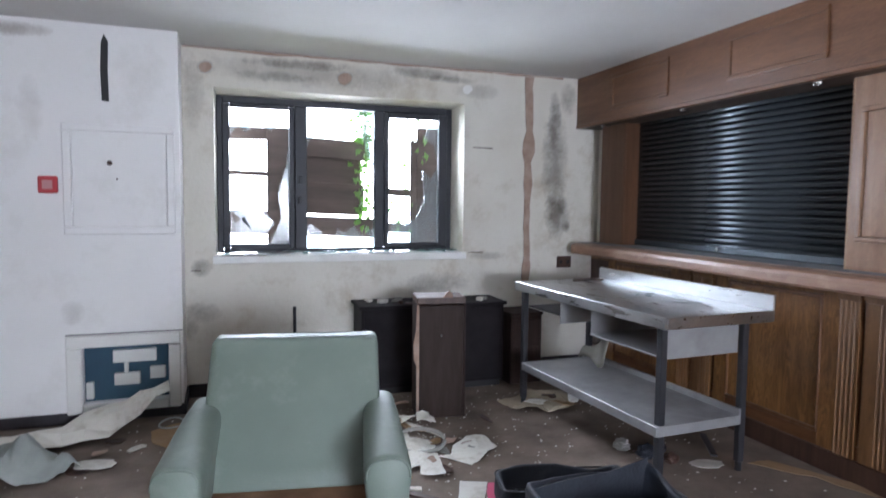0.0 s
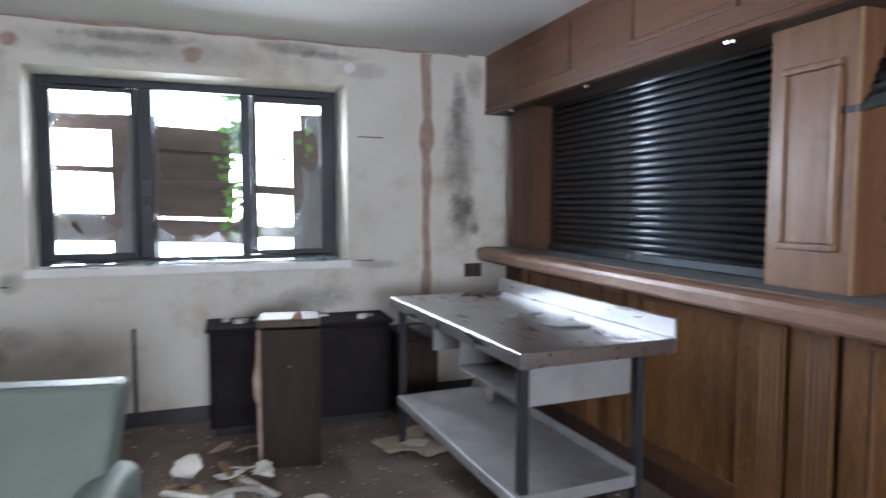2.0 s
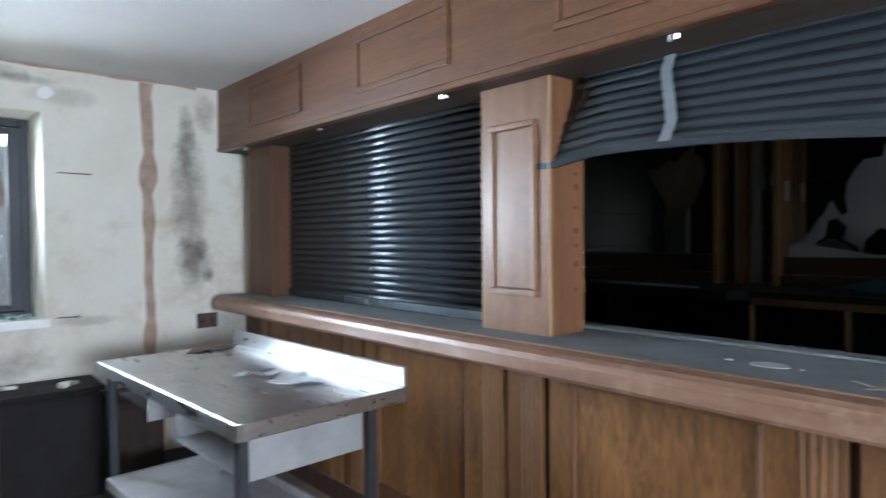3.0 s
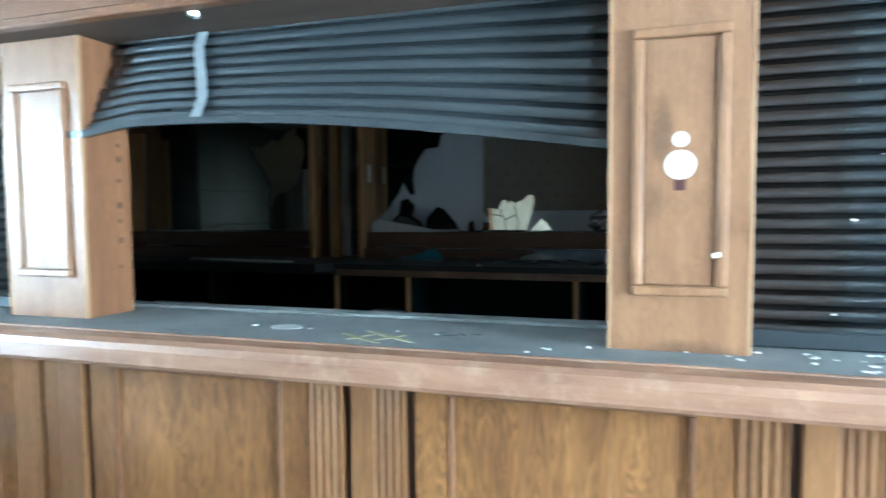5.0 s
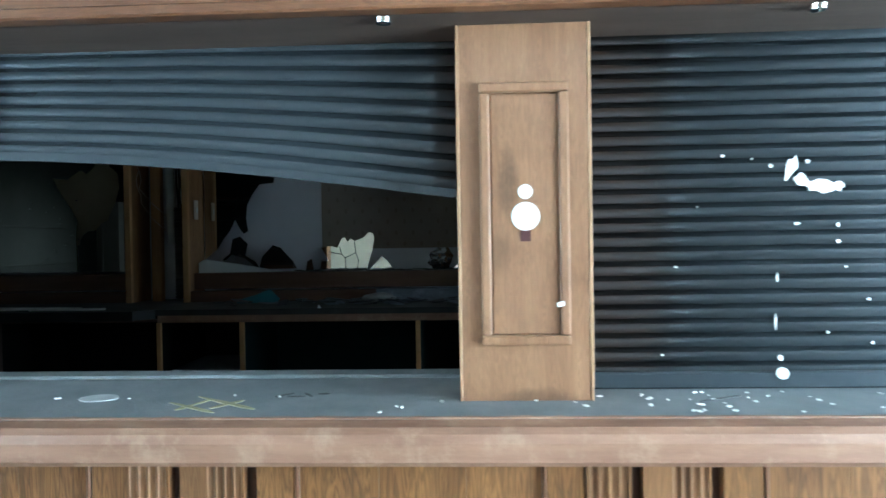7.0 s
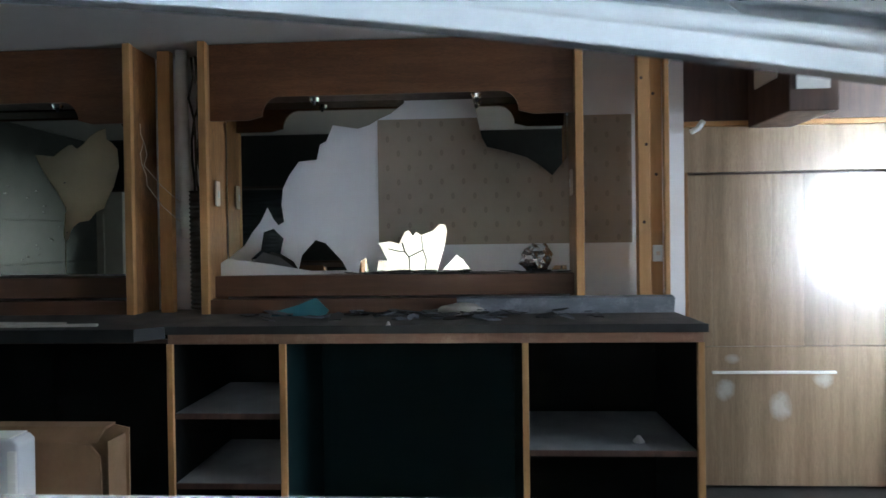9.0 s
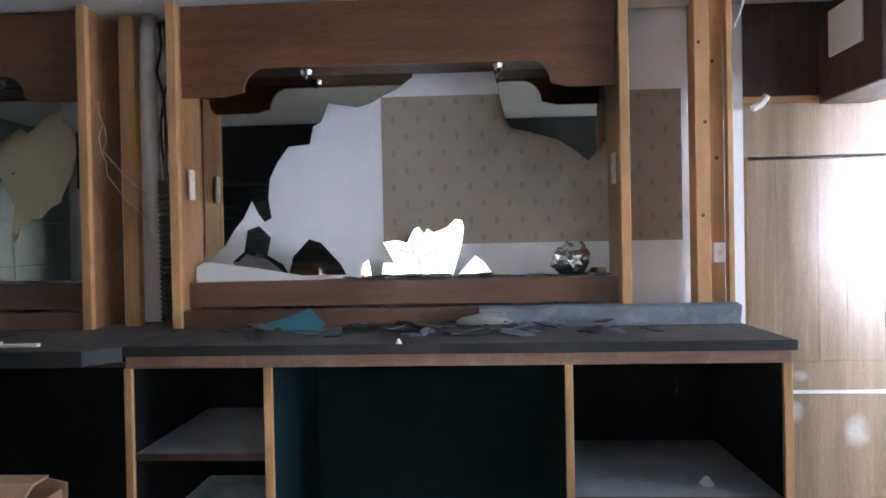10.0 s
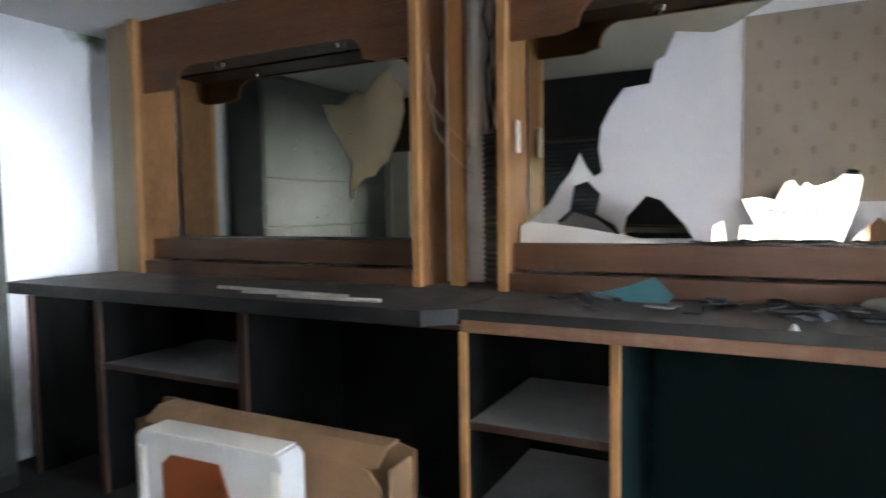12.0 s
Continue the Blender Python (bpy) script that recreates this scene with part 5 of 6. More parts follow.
for y, z, x in ((3.05 - 0.049, 1.80, 6.42), (0.957, 1.83, 6.42)):
    sw = thing("switch_plate", "cream switch plate on the side of a mirror bay", "switch", (0, 0, 0), 0, "switch plates")
    s = -1 if y > 2 else 1
    part("plate", box(x - 0.026, x + 0.026, min(y, y + s * 0.012), max(y, y + s * 0.012), z - 0.07, z + 0.075, bev=0.003), CREAM_PLASTIC, sw)
    part("rocker", box(x - 0.01, x + 0.01, min(y + s * 0.012, y + s * 0.016), max(y + s * 0.012, y + s * 0.016), z - 0.02, z + 0.02), WHITE_PLASTIC, sw)

solid("pine_panel", box(6.36, 6.62, 5.455, 5.72, CNT_Z, BAR_CEIL - 0.01, bev=0.003), KHAKI, "pale khaki boxed panel beside the mirror bay", "panel")
# studs south of the bays
solid("stud", box(6.31, 6.37, 0.555, 0.62, CNT_Z, BAR_CEIL - 0.01, bev=0.003), PINE, "raw pine stud beside the bar door", "stud", "studs of the back bar")
solid("stud", box(6.34, 6.60, 0.482, 0.553, CNT_Z, BAR_CEIL - 0.01, bev=0.003), PINE, "wide pine board beside the bar door", "stud", "studs of the back bar")
solid("stud", box(6.30, 6.34, 0.455, 0.482, CNT_Z, BAR_CEIL - 0.005, bev=0.003), PINE, "raw pine stud beside the bar door", "stud", "studs of the back bar")
for y, z, x in ((0.59, 1.60, 6.31), (0.575, 2.02, 6.31), (0.60, 2.38, 6.31), (0.515, 1.86, 6.34), (0.53, 2.30, 6.34)):
    solid("knot", disc((x + 0.001, y, z), 0, 0.009, -0.0016, 10), DARK_WOOD, "dark knot in a raw pine stud", "knot", "knots of the studs")
sw = thing("socket_box", "small white switch box on a pine board", "switch")
part("plate", box(6.32, 6.338, 0.49, 0.54, 1.385, 1.475, bev=0.003), WHITE_PLASTIC, sw)
part("rocker", box(6.316, 6.32, 0.505, 0.525, 1.42, 1.44), CREAM_PLASTIC, sw)

# bar door
door = tagged(new("door_1"), "planked oak door with pale glare painted on its kick panel", "door", "", "structure")
DX = 6.70
r = random.Random(8)
y = 0.235
while y > -0.92:
    w = r.uniform(0.13, 0.21)
    part("plank", box(DX, DX + 0.035, max(y - w, -0.92) + 0.001, y, 0.86, 1.885, bev=0.001), DOOR_OAK, door)
    y -= w
part("kick_panel", box(DX - 0.004, DX + 0.035, -0.92, 0.235, 0.02, 0.857, bev=0.002), DOOR_OAK, door, "kick panel with pale painted glare")
part("metal_strip", box(DX - 0.02, DX - 0.004, -0.62, 0.10, 0.695, 0.712, bev=0.003), WHITE_PLASTIC, door, "bright white strip across the door")
part("head", box(DX - 0.02, DX + 0.03, -0.94, 0.268, 1.90, 2.17, bev=0.003), DOOR_OAK, door)
part("rail", box(DX - 0.05, DX + 0.03, -0.94, 0.268, 2.17, 2.20, bev=0.004), PINE, door)
part("jamb", box(DX - 0.04, DX + 0.04, 0.24, 0.268, 0.0, 1.90, bev=0.003), OAK_V, door)
solid("cable_clip", tube([(6.6, 0.24, 2.13), (6.6, 0.20, 2.15), (6.6, 0.17, 2.19)], 0.018, 8), WHITE_PLASTIC, "small white fitting at the door head", "fitting")
cab = thing("wall_box", "dark box with pale square vents fixed under the ceiling", "wall box", (6.15, -0.10, 2.15), 0)
part("case", box(0, 0.49, -0.25, 0, 0, 0.47, bev=0.006), DARK_WOOD, cab)
part("vent", box(-0.012, 0, -0.20, -0.03, 0.11, 0.40, bev=0.003), WHITE_PLASTIC, cab, "pale square vent")
part("slot", box(-0.016, -0.012, -0.17, -0.06, 0.24, 0.26), BLACK, cab)
part("vent", box(0.12, 0.38, 0, 0.012, 0.20, 0.42, bev=0.003), WHITE_PLASTIC, cab, "pale square vent")
solid("ceiling_wire", tube([(6.25, 0.40, 2.62), (6.2, 0.45, 2.5), (6.25, 0.47, 2.42)], 0.006, 6), WHITE_PLASTIC, "loose pale wire at the ceiling", "wire")

# kraft carton and white container in the aisle
carton = thing("carton", "crumpled brown kraft carton standing on the bar floor", "carton", (5.30, 3.45, 0.0), 0)
side_pts = [(-0.54, 0.0), (0.54, 0.0), (0.545, 0.76), (0.53, 0.80), (0.49, 0.805), (0.1, 0.795), (-0.3, 0.79), (-0.47, 0.792), (-0.545, 0.775)]
part("side", prism(side_pts, 0, 0.0, 0.006), KRAFT, carton)
front_pts = [(-0.52, 0.0), (0.52, 0.0), (0.53, 0.70), (0.50, 0.745), (0.3, 0.76), (0.0, 0.755), (-0.3, 0.76), (-0.46, 0.745), (-0.50, 0.70)]
part("side", prism(front_pts, 0, -0.125, -0.119), KRAFT, carton)
for y0 in (-0.53, 0.52):
    part("side", box(-0.119, 0.0, y0, y0 + 0.006, 0.0, 0.755), KRAFT, carton)
part("bottom", box(-0.119, 0.0, -0.52, 0.52, 0.0, 0.006), KRAFT, carton)
bm = prism([(-0.004, 0.792), (0.0, 0.80), (-0.07, 0.80), (-0.122, 0.765), (-0.126, 0.755), (-0.118, 0.757), (-0.068, 0.790)], 1, -0.49, 0.47)
part("flap", bm, KRAFT, carton, "creased brown top flap")
bin_ = thing("white_container", "shiny white container with a brown label beside the carton", "container", (5.04, 3.43, 0.0), 2)
bm = prism([(-0.28, 0.0), (0.28, 0.0), (0.283, 0.80), (0.265, 0.82), (-0.265, 0.82), (-0.283, 0.80)], 0, -0.05, 0.05)
bmesh.ops.bevel(bm, geom=bm.edges[:], offset=0.010, segments=3, affect="EDGES", profile=0.6)
part("body", bm, TAPE, bin_, smooth=False)
part("label", prism([(-0.10, 0.10), (0.17, 0.10), (0.165, 0.735), (0.13, 0.765), (-0.06, 0.765), (-0.10, 0.66)], 0, -0.055, -0.05), BROWN_LABEL, bin_, "brown label")
for y0, y1 in ((-0.285, -0.25), (0.235, 0.27)):
    part("rib", box(-0.06, -0.05, y0, y1, 0.05, 0.78, bev=0.004), WHITE_PLASTIC, bin_, "white raised rib")
part("rim", box(-0.048, 0.048, -0.255, 0.255, 0.82, 0.826, bev=0.002), WHITE_PLASTIC, bin_, "white rim")

# ---- things in the public room ----
# steel table
tab = thing("steel_table", "long stainless steel kitchen table with rear upstand and lower shelf", "table", (2.725, 4.0, 0.0), 2.6)
HW, HL, TZ = 0.365, 0.77, 0.885
part("tabletop", box(-HW, HW, -HL, HL, TZ - 0.006, TZ, bev=0.002), STEEL, tab)
bm = bmesh.new()
for a in ((-HW - 0.003, -HW + 0.012, -HL, HL), (HW - 0.012, HW + 0.003, -HL, HL), (-HW + 0.012, HW - 0.012, -HL - 0.003, -HL + 0.012), (-HW + 0.012, HW - 0.012, HL - 0.012, HL + 0.003)):
    bx(bm, a[0], a[1], a[2], a[3], TZ - 0.06, TZ + 0.001, bev=0.003)
part("rim", bm, STEEL, tab)
part("upstand", box(HW - 0.012, HW + 0.004, -HL - 0.002, HL, TZ + 0.001, TZ + 0.082, bev=0.004), STEEL, tab, "bright upstand along the back")
for x in (-HW + 0.05, HW - 0.13):
    for y in (-HL + 0.075, HL - 0.06):
        leg = part("leg", box(x - 0.02, x + 0.02, y - 0.02, y + 0.02, 0.05, TZ - 0.03, bev=0.004), LEG, tab)
        part("foot", disc((x, y, 0.0), 2, 0.018, 0.05, 12), BLACK, leg)
part("lower_shelf", box(-HW + 0.0, HW - 0.18, -HL + 0.035, HL - 0.12, 0.312, 0.320), STEEL_DUSTY, tab)
bm = bmesh.new()
bx(bm, -HW - 0.003, -HW + 0.01, -HL + 0.035, HL - 0.12, 0.272, 0.325, bev=0.003)
bx(bm, HW - 0.18, HW - 0.167, -HL + 0.035, HL - 0.12, 0.272, 0.357, bev=0.003)
bx(bm, -HW + 0.01, HW - 0.18, -HL + 0.032, -HL + 0.045, 0.272, 0.325, bev=0.003)
bx(bm, -HW + 0.01, HW - 0.18, HL - 0.133, HL - 0.12, 0.272, 0.325, bev=0.003)
part("shelf_rim", bm, STEEL_DUSTY, tab)
part("side_panel", box(-HW + 0.07, HW - 0.17, -HL + 0.075, -HL + 0.083, 0.655, TZ - 0.06), STEEL_DUSTY, tab, "dull galvanised side panel")
part("mid_shelf", box(-HW + 0.07, HW - 0.17, -HL + 0.083, -0.05, 0.655, 0.663), STEEL_DUSTY, tab)
part("side_panel", box(-HW + 0.08, HW - 0.17, -0.05, -0.042, 0.66, TZ - 0.06), STEEL_DUSTY, tab)
part("mid_shelf", box(-HW + 0.08, HW - 0.17, 0.30, HL - 0.06, 0.71, 0.718), LEG, tab)
part("side_panel", box(-HW + 0.08, HW - 0.17, 0.292, 0.30, 0.66, TZ - 0.06), STEEL_DUSTY, tab)

bm = bmesh.new()
rows = []
for i in range(9):
    u = i / 8
    rows.append([bm.verts.new((2.80 + 0.03 * math.sin(u * 5) + 0.05 * w, 4.66 - 0.36 * u, 0.325 + w * (0.08 + 0.14 * u) + 0.02 * math.sin(u * 7 + w * 3))) for w in (0.0, 0.33, 0.66, 1.0)])
for p, q in zip(rows, rows[1:]):
    for i in range(3):
        bm.faces.new((p[i], p[i + 1], q[i + 1], q[i]))
ext = bmesh.ops.extrude_face_region(bm, geom=bm.faces[:])
for g in ext["geom"]:
    if isinstance(g, bmesh.types.BMVert):
        g.co.x += 0.003
bmesh.ops.recalc_face_normals(bm, faces=bm.faces[:])
solid("canvas_sheet", bm, DUST_CLOTH, "crumpled dusty tan canvas standing on the table's lower shelf", "canvas", smooth=True)
solid("scrap_sheet", sheet([(2.72, 4.62), (2.95, 4.60), (3.05, 4.72), (2.8, 4.76)], TZ + 0.002, 0.003, 0.012, 5), DARK_WOOD, "dark scrap lying on the steel table", "scrap")
solid("tape_scrap", sheet([(2.74, 3.72), (2.80, 3.60), (2.85, 3.66), (2.92, 3.55), (2.95, 3.62), (2.86, 3.78)], TZ + 0.001, 0.002, 0.006, 8), TAPE, "shiny torn film stuck on the steel table", "film")

rr = random.Random(91)
for i in range(9):
    bm = sheet(rough_outline(0, 0, rr.uniform(0.03, 0.09), rr.uniform(0.012, 0.04), 8, i + 420, 0.6), 0.0, 0.0015, 0.008, i + 20)
    ob = solid("film_scrap", bm, TAPE if i % 2 else TAPE_DULL, "torn scrap of shiny film on the steel table", "film", "film on the table")
    ob.matrix_world = pose(rr.uniform(2.70, 2.98), rr.uniform(3.38, 3.95), TZ + 0.002, 0, 0, rr.uniform(20, 70))

BLACKENED = mat("blackened_wood", (0.016, 0.013, 0.015), (0.009, 0.007, 0.009), spec=0.2, rough=0.7, scale=5, bump=0.1)
# low dark cupboard under the window, leaning box, small chest
cup = thing("low_cupboard", "low black-brown cupboard with rubble on its top", "cupboard", (1.87, 5.36, 0.0), -1.5)
part("body", box(-0.56, 0.57, -0.17, 0.18, 0.05, 0.65, bev=0.006), BLACKENED, cup)
part("top", box(-0.58, 0.59, -0.19, 0.19, 0.65, 0.675, bev=0.005), BLACKENED, cup)
for x0, x1 in ((-0.54, -0.01), (0.01, 0.55)):
    d = part("door", box(x0, x1, -0.182, -0.17, 0.08, 0.63, bev=0.004), BLACKENED, cup)
    part("knob", disc(((x0 if x0 > 0 else x1 - 0.06) + 0.03, -0.182, 0.45), 1, 0.012, -0.02, 10), BLACK, d)
part("plinth", box(-0.54, 0.55, -0.15, 0.17, 0.0, 0.05), BLACK, cup)
rr = random.Random(17)
for i in range(14):
    x, y = rr.uniform(1.36, 2.4), rr.uniform(5.22, 5.5)
    ob = solid("rubble", prism(rough_outline(0, 0, rr.uniform(0.02, 0.06), rr.uniform(0.015, 0.05), 7, i + 500, 0.4), 2, 0, rr.uniform(0.006, 0.025)),
               rr.choice((PAPER, STONE, DARK_WOOD)), "piece of fallen plaster on the cupboard", "rubble", "rubble on the cupboard")
    ob.matrix_world = pose(x, y, 0.676, 0, 0, rr.uniform(0, 180))
bx_ = thing("upright_box", "tall narrow dark wooden box standing on its end", "box", (1.735, 4.72, 0.0), -9)
part("front", box(-0.15, 0.15, -0.12, -0.105, 0.0, 0.76, bev=0.004), BOX_WOOD, bx_)
for x0, x1 in ((-0.165, -0.15), (0.15, 0.165)):
    part("side", box(x0, x1, -0.122, 0.12, 0.0, 0.77, bev=0.003), BOX_WOOD, bx_)
part("back", box(-0.15, 0.15, 0.105, 0.12, 0.0, 0.76), DARK_WOOD, bx_)
part("end", box(-0.165, 0.165, -0.124, 0.122, 0.77, 0.815, bev=0.006), DARK_WOOD, bx_, "reddish wooden end")
part("splinter", prism([(0.01, 0.815), (0.075, 0.815), (0.07, 0.845), (0.05, 0.862), (0.03, 0.84)], 1, -0.124, -0.105), STRIP_OAK, bx_)
part("broken_edge", prism([(-0.185, 0.40), (-0.168, 0.36), (-0.166, 0.0), (-0.150, 0.0), (-0.150, 0.765), (-0.166, 0.765), (-0.172, 0.60), (-0.19, 0.50)], 1, -0.127, -0.123), COPPER_STRIP, bx_, "pale splintered edge")
part("knob", disc((0.0, -0.12, 0.56), 1, 0.007, -0.008, 8), CHROME, bx_)
chest = thing("small_chest", "small dark chest standing by the wall", "chest", (2.62, 5.30, 0.0), 3)
part("body", box(-0.13, 0.15, -0.13, 0.16, 0.0, 0.55, bev=0.006), BOX_WOOD, chest)
part("lid", box(-0.14, 0.16, -0.14, 0.17, 0.55, 0.575, bev=0.006), BOX_WOOD, chest)
part("drawer", box(-0.11, 0.13, -0.142, -0.13, 0.30, 0.52, bev=0.004), BOX_WOOD, chest)

# armchair
CH = (0.608, 3.295, 0.0)
chair = thing("armchair", "sage green vinyl armchair with missing seat cushion", "armchair", CH, -10.0)


def soft_box(x0, x1, y0, y1, z0, z1, r, lean=0.0, crown=0.0):
    bm = box(x0, x1, y0, y1, z0, z1)
    bmesh.ops.subdivide_edges(bm, edges=bm.edges[:], cuts=5, use_grid_fill=True)
    cx, cy = (x0 + x1) / 2, (y0 + y1) / 2
    for v in bm.verts:
        u, w = (v.co.x - cx) / (x1 - x0) * 2, (v.co.z - z0) / (z1 - z0)
        v.co.y += -crown * (1 - u * u) * (1 - (2 * w - 1) ** 2) if v.co.y < cy else 0
        v.co.y += lean * w
    es = [e for e in bm.edges if e.is_manifold and e.calc_face_angle(0) > 1.0]
    bmesh.ops.bevel(bm, geom=es, offset=r, segments=4, affect="EDGES", profile=0.55)
    return bm


part("backrest", soft_box(-0.375, 0.375, -0.04, 0.12, 0.24, 0.81, 0.035, 0.36, 0.02), VINYL, chair, smooth=True)
part("piping", tube([(-0.355, 0.345, 0.797), (0.0, 0.345, 0.803), (0.355, 0.345, 0.797)], 0.006, 8), VINYL, chair, smooth=True)


def arm(side):
    """Rolled arm: a fat comma in section, swept from front to back and falling to the front."""
    prof = []
    for i in range(13):
        t = math.radians(i * 15)
        prof.append((0.090 * math.copysign(abs(math.cos(t)) ** 0.75, math.cos(t)), 0.082 * abs(math.sin(t)) ** 0.75))
    prof += [(-0.078, -0.12), (-0.07, -0.34), (0.07, -0.34), (0.078, -0.12)]
    bm = bmesh.new()
    rings = []
    for y, z, s in ((-0.335, 0.415, 0.88), (-0.328, 0.418, 0.96), (-0.31, 0.42, 1.0), (-0.18, 0.44, 0.97), (-0.05, 0.465, 0.92), (0.10, 0.49, 0.86), (0.28, 0.50, 0.80)):
        rings.append([bm.verts.new((side * (0.375 + p * s), y, (z + q * s) if q > -0.3 else 0.10)) for p, q in prof])
    for a, b in zip(rings, rings[1:]):
        for i in range(len(a)):
            bm.faces.new((a[i], a[(i + 1) % len(a)], b[(i + 1) % len(b)], b[i]))
    bm.faces.new(rings[0])
    bm.faces.new(rings[-1])
    bmesh.ops.recalc_face_normals(bm, faces=bm.faces[:])
    ob = part("arm", bm, VINYL, chair, smooth=True)
    pip = [(side * (0.375 + 0.082 * math.copysign(abs(math.cos(math.radians(a))) ** 0.75, math.cos(math.radians(a)))), -0.334, 0.415 + 0.074 * abs(math.sin(math.radians(a))) ** 0.75) for a in range(0, 181, 12)]
    part("piping", tube(pip, 0.005, 6), VINYL, ob, smooth=True)


arm(1)
arm(-1)
part("seat", soft_box(-0.325, 0.325, -0.30, 0.06, 0.16, 0.262, 0.02, 0.0, 0.0), SEAT_CLOTH, chair, "tan hessian seat base without its cushion", smooth=True)
part("front_rail", box(-0.325, 0.325, -0.325, -0.298, 0.10, 0.25, bev=0.01), VINYL, chair)
for x in (-0.4, 0.4):
    for y in (-0.28, 0.22):
        part("leg", tube([(x, y, 0.11), (x, y, 0.0)], lambda s: 0.024 - 0.007 * s, 10), DARK_WOOD, chair)

# open suitcase
bag = thing("suitcase", "open dark navy soft suitcase lying on the floor", "suitcase", (1.88, 2.85, 0.0), -2)
LINING = mat("crumpled_dark_lining", (0.03, 0.035, 0.045), (0.018, 0.02, 0.028), rough=0.45, scale=9, bump=0.4)
GREY_LINING = mat("grey_blue_lining", (0.10, 0.12, 0.15), rough=0.6, scale=8, bump=0.2)


def tray(name, material, cx, cy, w, d, h, rot, sag, seed, label=""):
    """An open soft-sided shell with a floor, thick slumping walls and a rolled rim."""
    bm = bmesh.new()
    n, c0, s0 = 56, math.cos(math.radians(rot)), math.sin(math.radians(rot))
    rings = []
    for shrink, z, k in ((0.02, 0.0, 0), (0.0, 0.02, 0), (0.0, h * 0.5, 0.3), (0.004, h * 0.92, 1), (0.010, h, 1), (0.024, h, 1), (0.030, h * 0.90, 1), (0.032, h * 0.45, 0.3), (0.05, 0.025, 0)):
        ring = []
        for i in range(n):
            t = 2 * math.pi * i / n
            px = (w - shrink) * math.copysign(abs(math.cos(t)) ** 0.3, math.cos(t))
            py = (d - shrink) * math.copysign(abs(math.sin(t)) ** 0.3, math.sin(t))
            q = noise.noise(Vector((px * 5 + seed, py * 5, seed)))
            px, py = px * (1 + 0.06 * k * q), py * (1 + 0.05 * k * q)
            ring.append(bm.verts.new((cx + px * c0 - py * s0, cy + px * s0 + py * c0, z + k * sag * (q - 0.25))))
        rings.append(ring)
    for p, q in zip(rings, rings[1:]):
        for i in range(n):
            bm.faces.new((p[i], p[(i + 1) % n], q[(i + 1) % n], q[i]))
    bm.faces.new(rings[0][::-1])
    bm.faces.new(rings[-1])
    bmesh.ops.recalc_face_normals(bm, faces=bm.faces[:])
    ob = part(name, bm, material, bag, label, smooth=True)
    rim = [(cx + px * c0 - py * s0, cy + px * s0 + py * c0, z) for px, py, z in
           (((w - 0.002) * math.copysign(abs(math.cos(t)) ** 0.3, math.cos(t)), (d - 0.002) * math.copysign(abs(math.sin(t)) ** 0.3, math.sin(t)), h * 0.84)
            for t in [i * 2 * math.pi / 48 for i in range(49)])]
    part("zip", tube(rim, 0.004, 6), LEG, ob)
    return ob


tray("shell", BAG_CLOTH, 0.0, 0.0, 0.325, 0.265, 0.235, 0, 0.05, 3)
tray("lid", BAG_CLOTH, -0.02, 0.43, 0.315, 0.135, 0.14, -13, 0.05, 8, "slumped fabric lid laid open")
part("lining", sheet([(x * 0.86, y * 0.84) for x, y in rough_outline(0, 0, 0.33, 0.27, 16, 5, 0.08)], 0.045, 0.004, 0.06, 7), LINING, bag, smooth=True)
part("lining", sheet([(-0.24, 0.37), (0.22, 0.31), (0.24, 0.45), (-0.22, 0.52)], 0.045, 0.004, 0.03, 17), LINING, bag, smooth=True)
part("inner_divider", prism([(-0.28, 0.05), (-0.29, 0.20), (-0.1, 0.225), (0.1, 0.235), (0.30, 0.275), (0.29, 0.05)], 1, 0.205, 0.212), LINING, bag, "upright crumpled divider")
part("side_pocket", box(0.326, 0.334, -0.22, 0.20, 0.03, 0.185, bev=0.004), GREY_LINING, bag, "grey-blue outer pocket")
part("handle", tube([(-0.12, -0.27, 0.12), (-0.08, -0.305, 0.13), (0.08, -0.305, 0.13), (0.12, -0.27, 0.12)], 0.012, 8), BLACK, bag, smooth=True)
rr = random.Random(52)
for i in range(7):
    bm = sheet(rough_outline(0, 0, rr.uniform(0.03, 0.07), rr.uniform(0.02, 0.05), 7, i + 640, 0.5), 0.0, 0.003, 0.05, i + 70)
    ob = solid("plastic_scrap", bm, (TAPE_DULL, TAPE, PAPER)[i % 3], "scrap of crumpled plastic lying in the open suitcase", "plastic scrap", "scraps in the suitcase")
    ob.matrix_world = pose(1.88 + rr.uniform(-0.1, 0.22), 2.85 + rr.uniform(-0.16, 0.1), 0.105 + rr.uniform(0, 0.02), rr.uniform(-20, 20), rr.uniform(-20, 20), rr.uniform(0, 360))

# papers, peeled wallcovering, sticks and rubble on the floor
def litter(name, outline, material, label, category, wob=0.02, seed=1, z=0.002, group="litter on the floor"):
    return solid(name, sheet(outline, z, 0.003, wob, seed), material, label, category, group)


litter("peeled_paper", [(1.48, 3.95), (1.56, 3.98), (1.62, 4.10), (1.74, 4.20), (1.82, 4.17), (1.87, 4.02), (1.78, 3.94), (1.70, 3.86), (1.63, 3.82), (1.58, 3.88)], PAPER, "torn sheet of peeled white wallpaper on the floor", "paper", 0.03, 2)
litter("peeled_paper", rough_outline(1.42, 4.12, 0.16, 0.14, 9, 62, 0.4), PAPER, "torn crumpled white paper on the floor", "paper", 0.05, 3, 0.006)
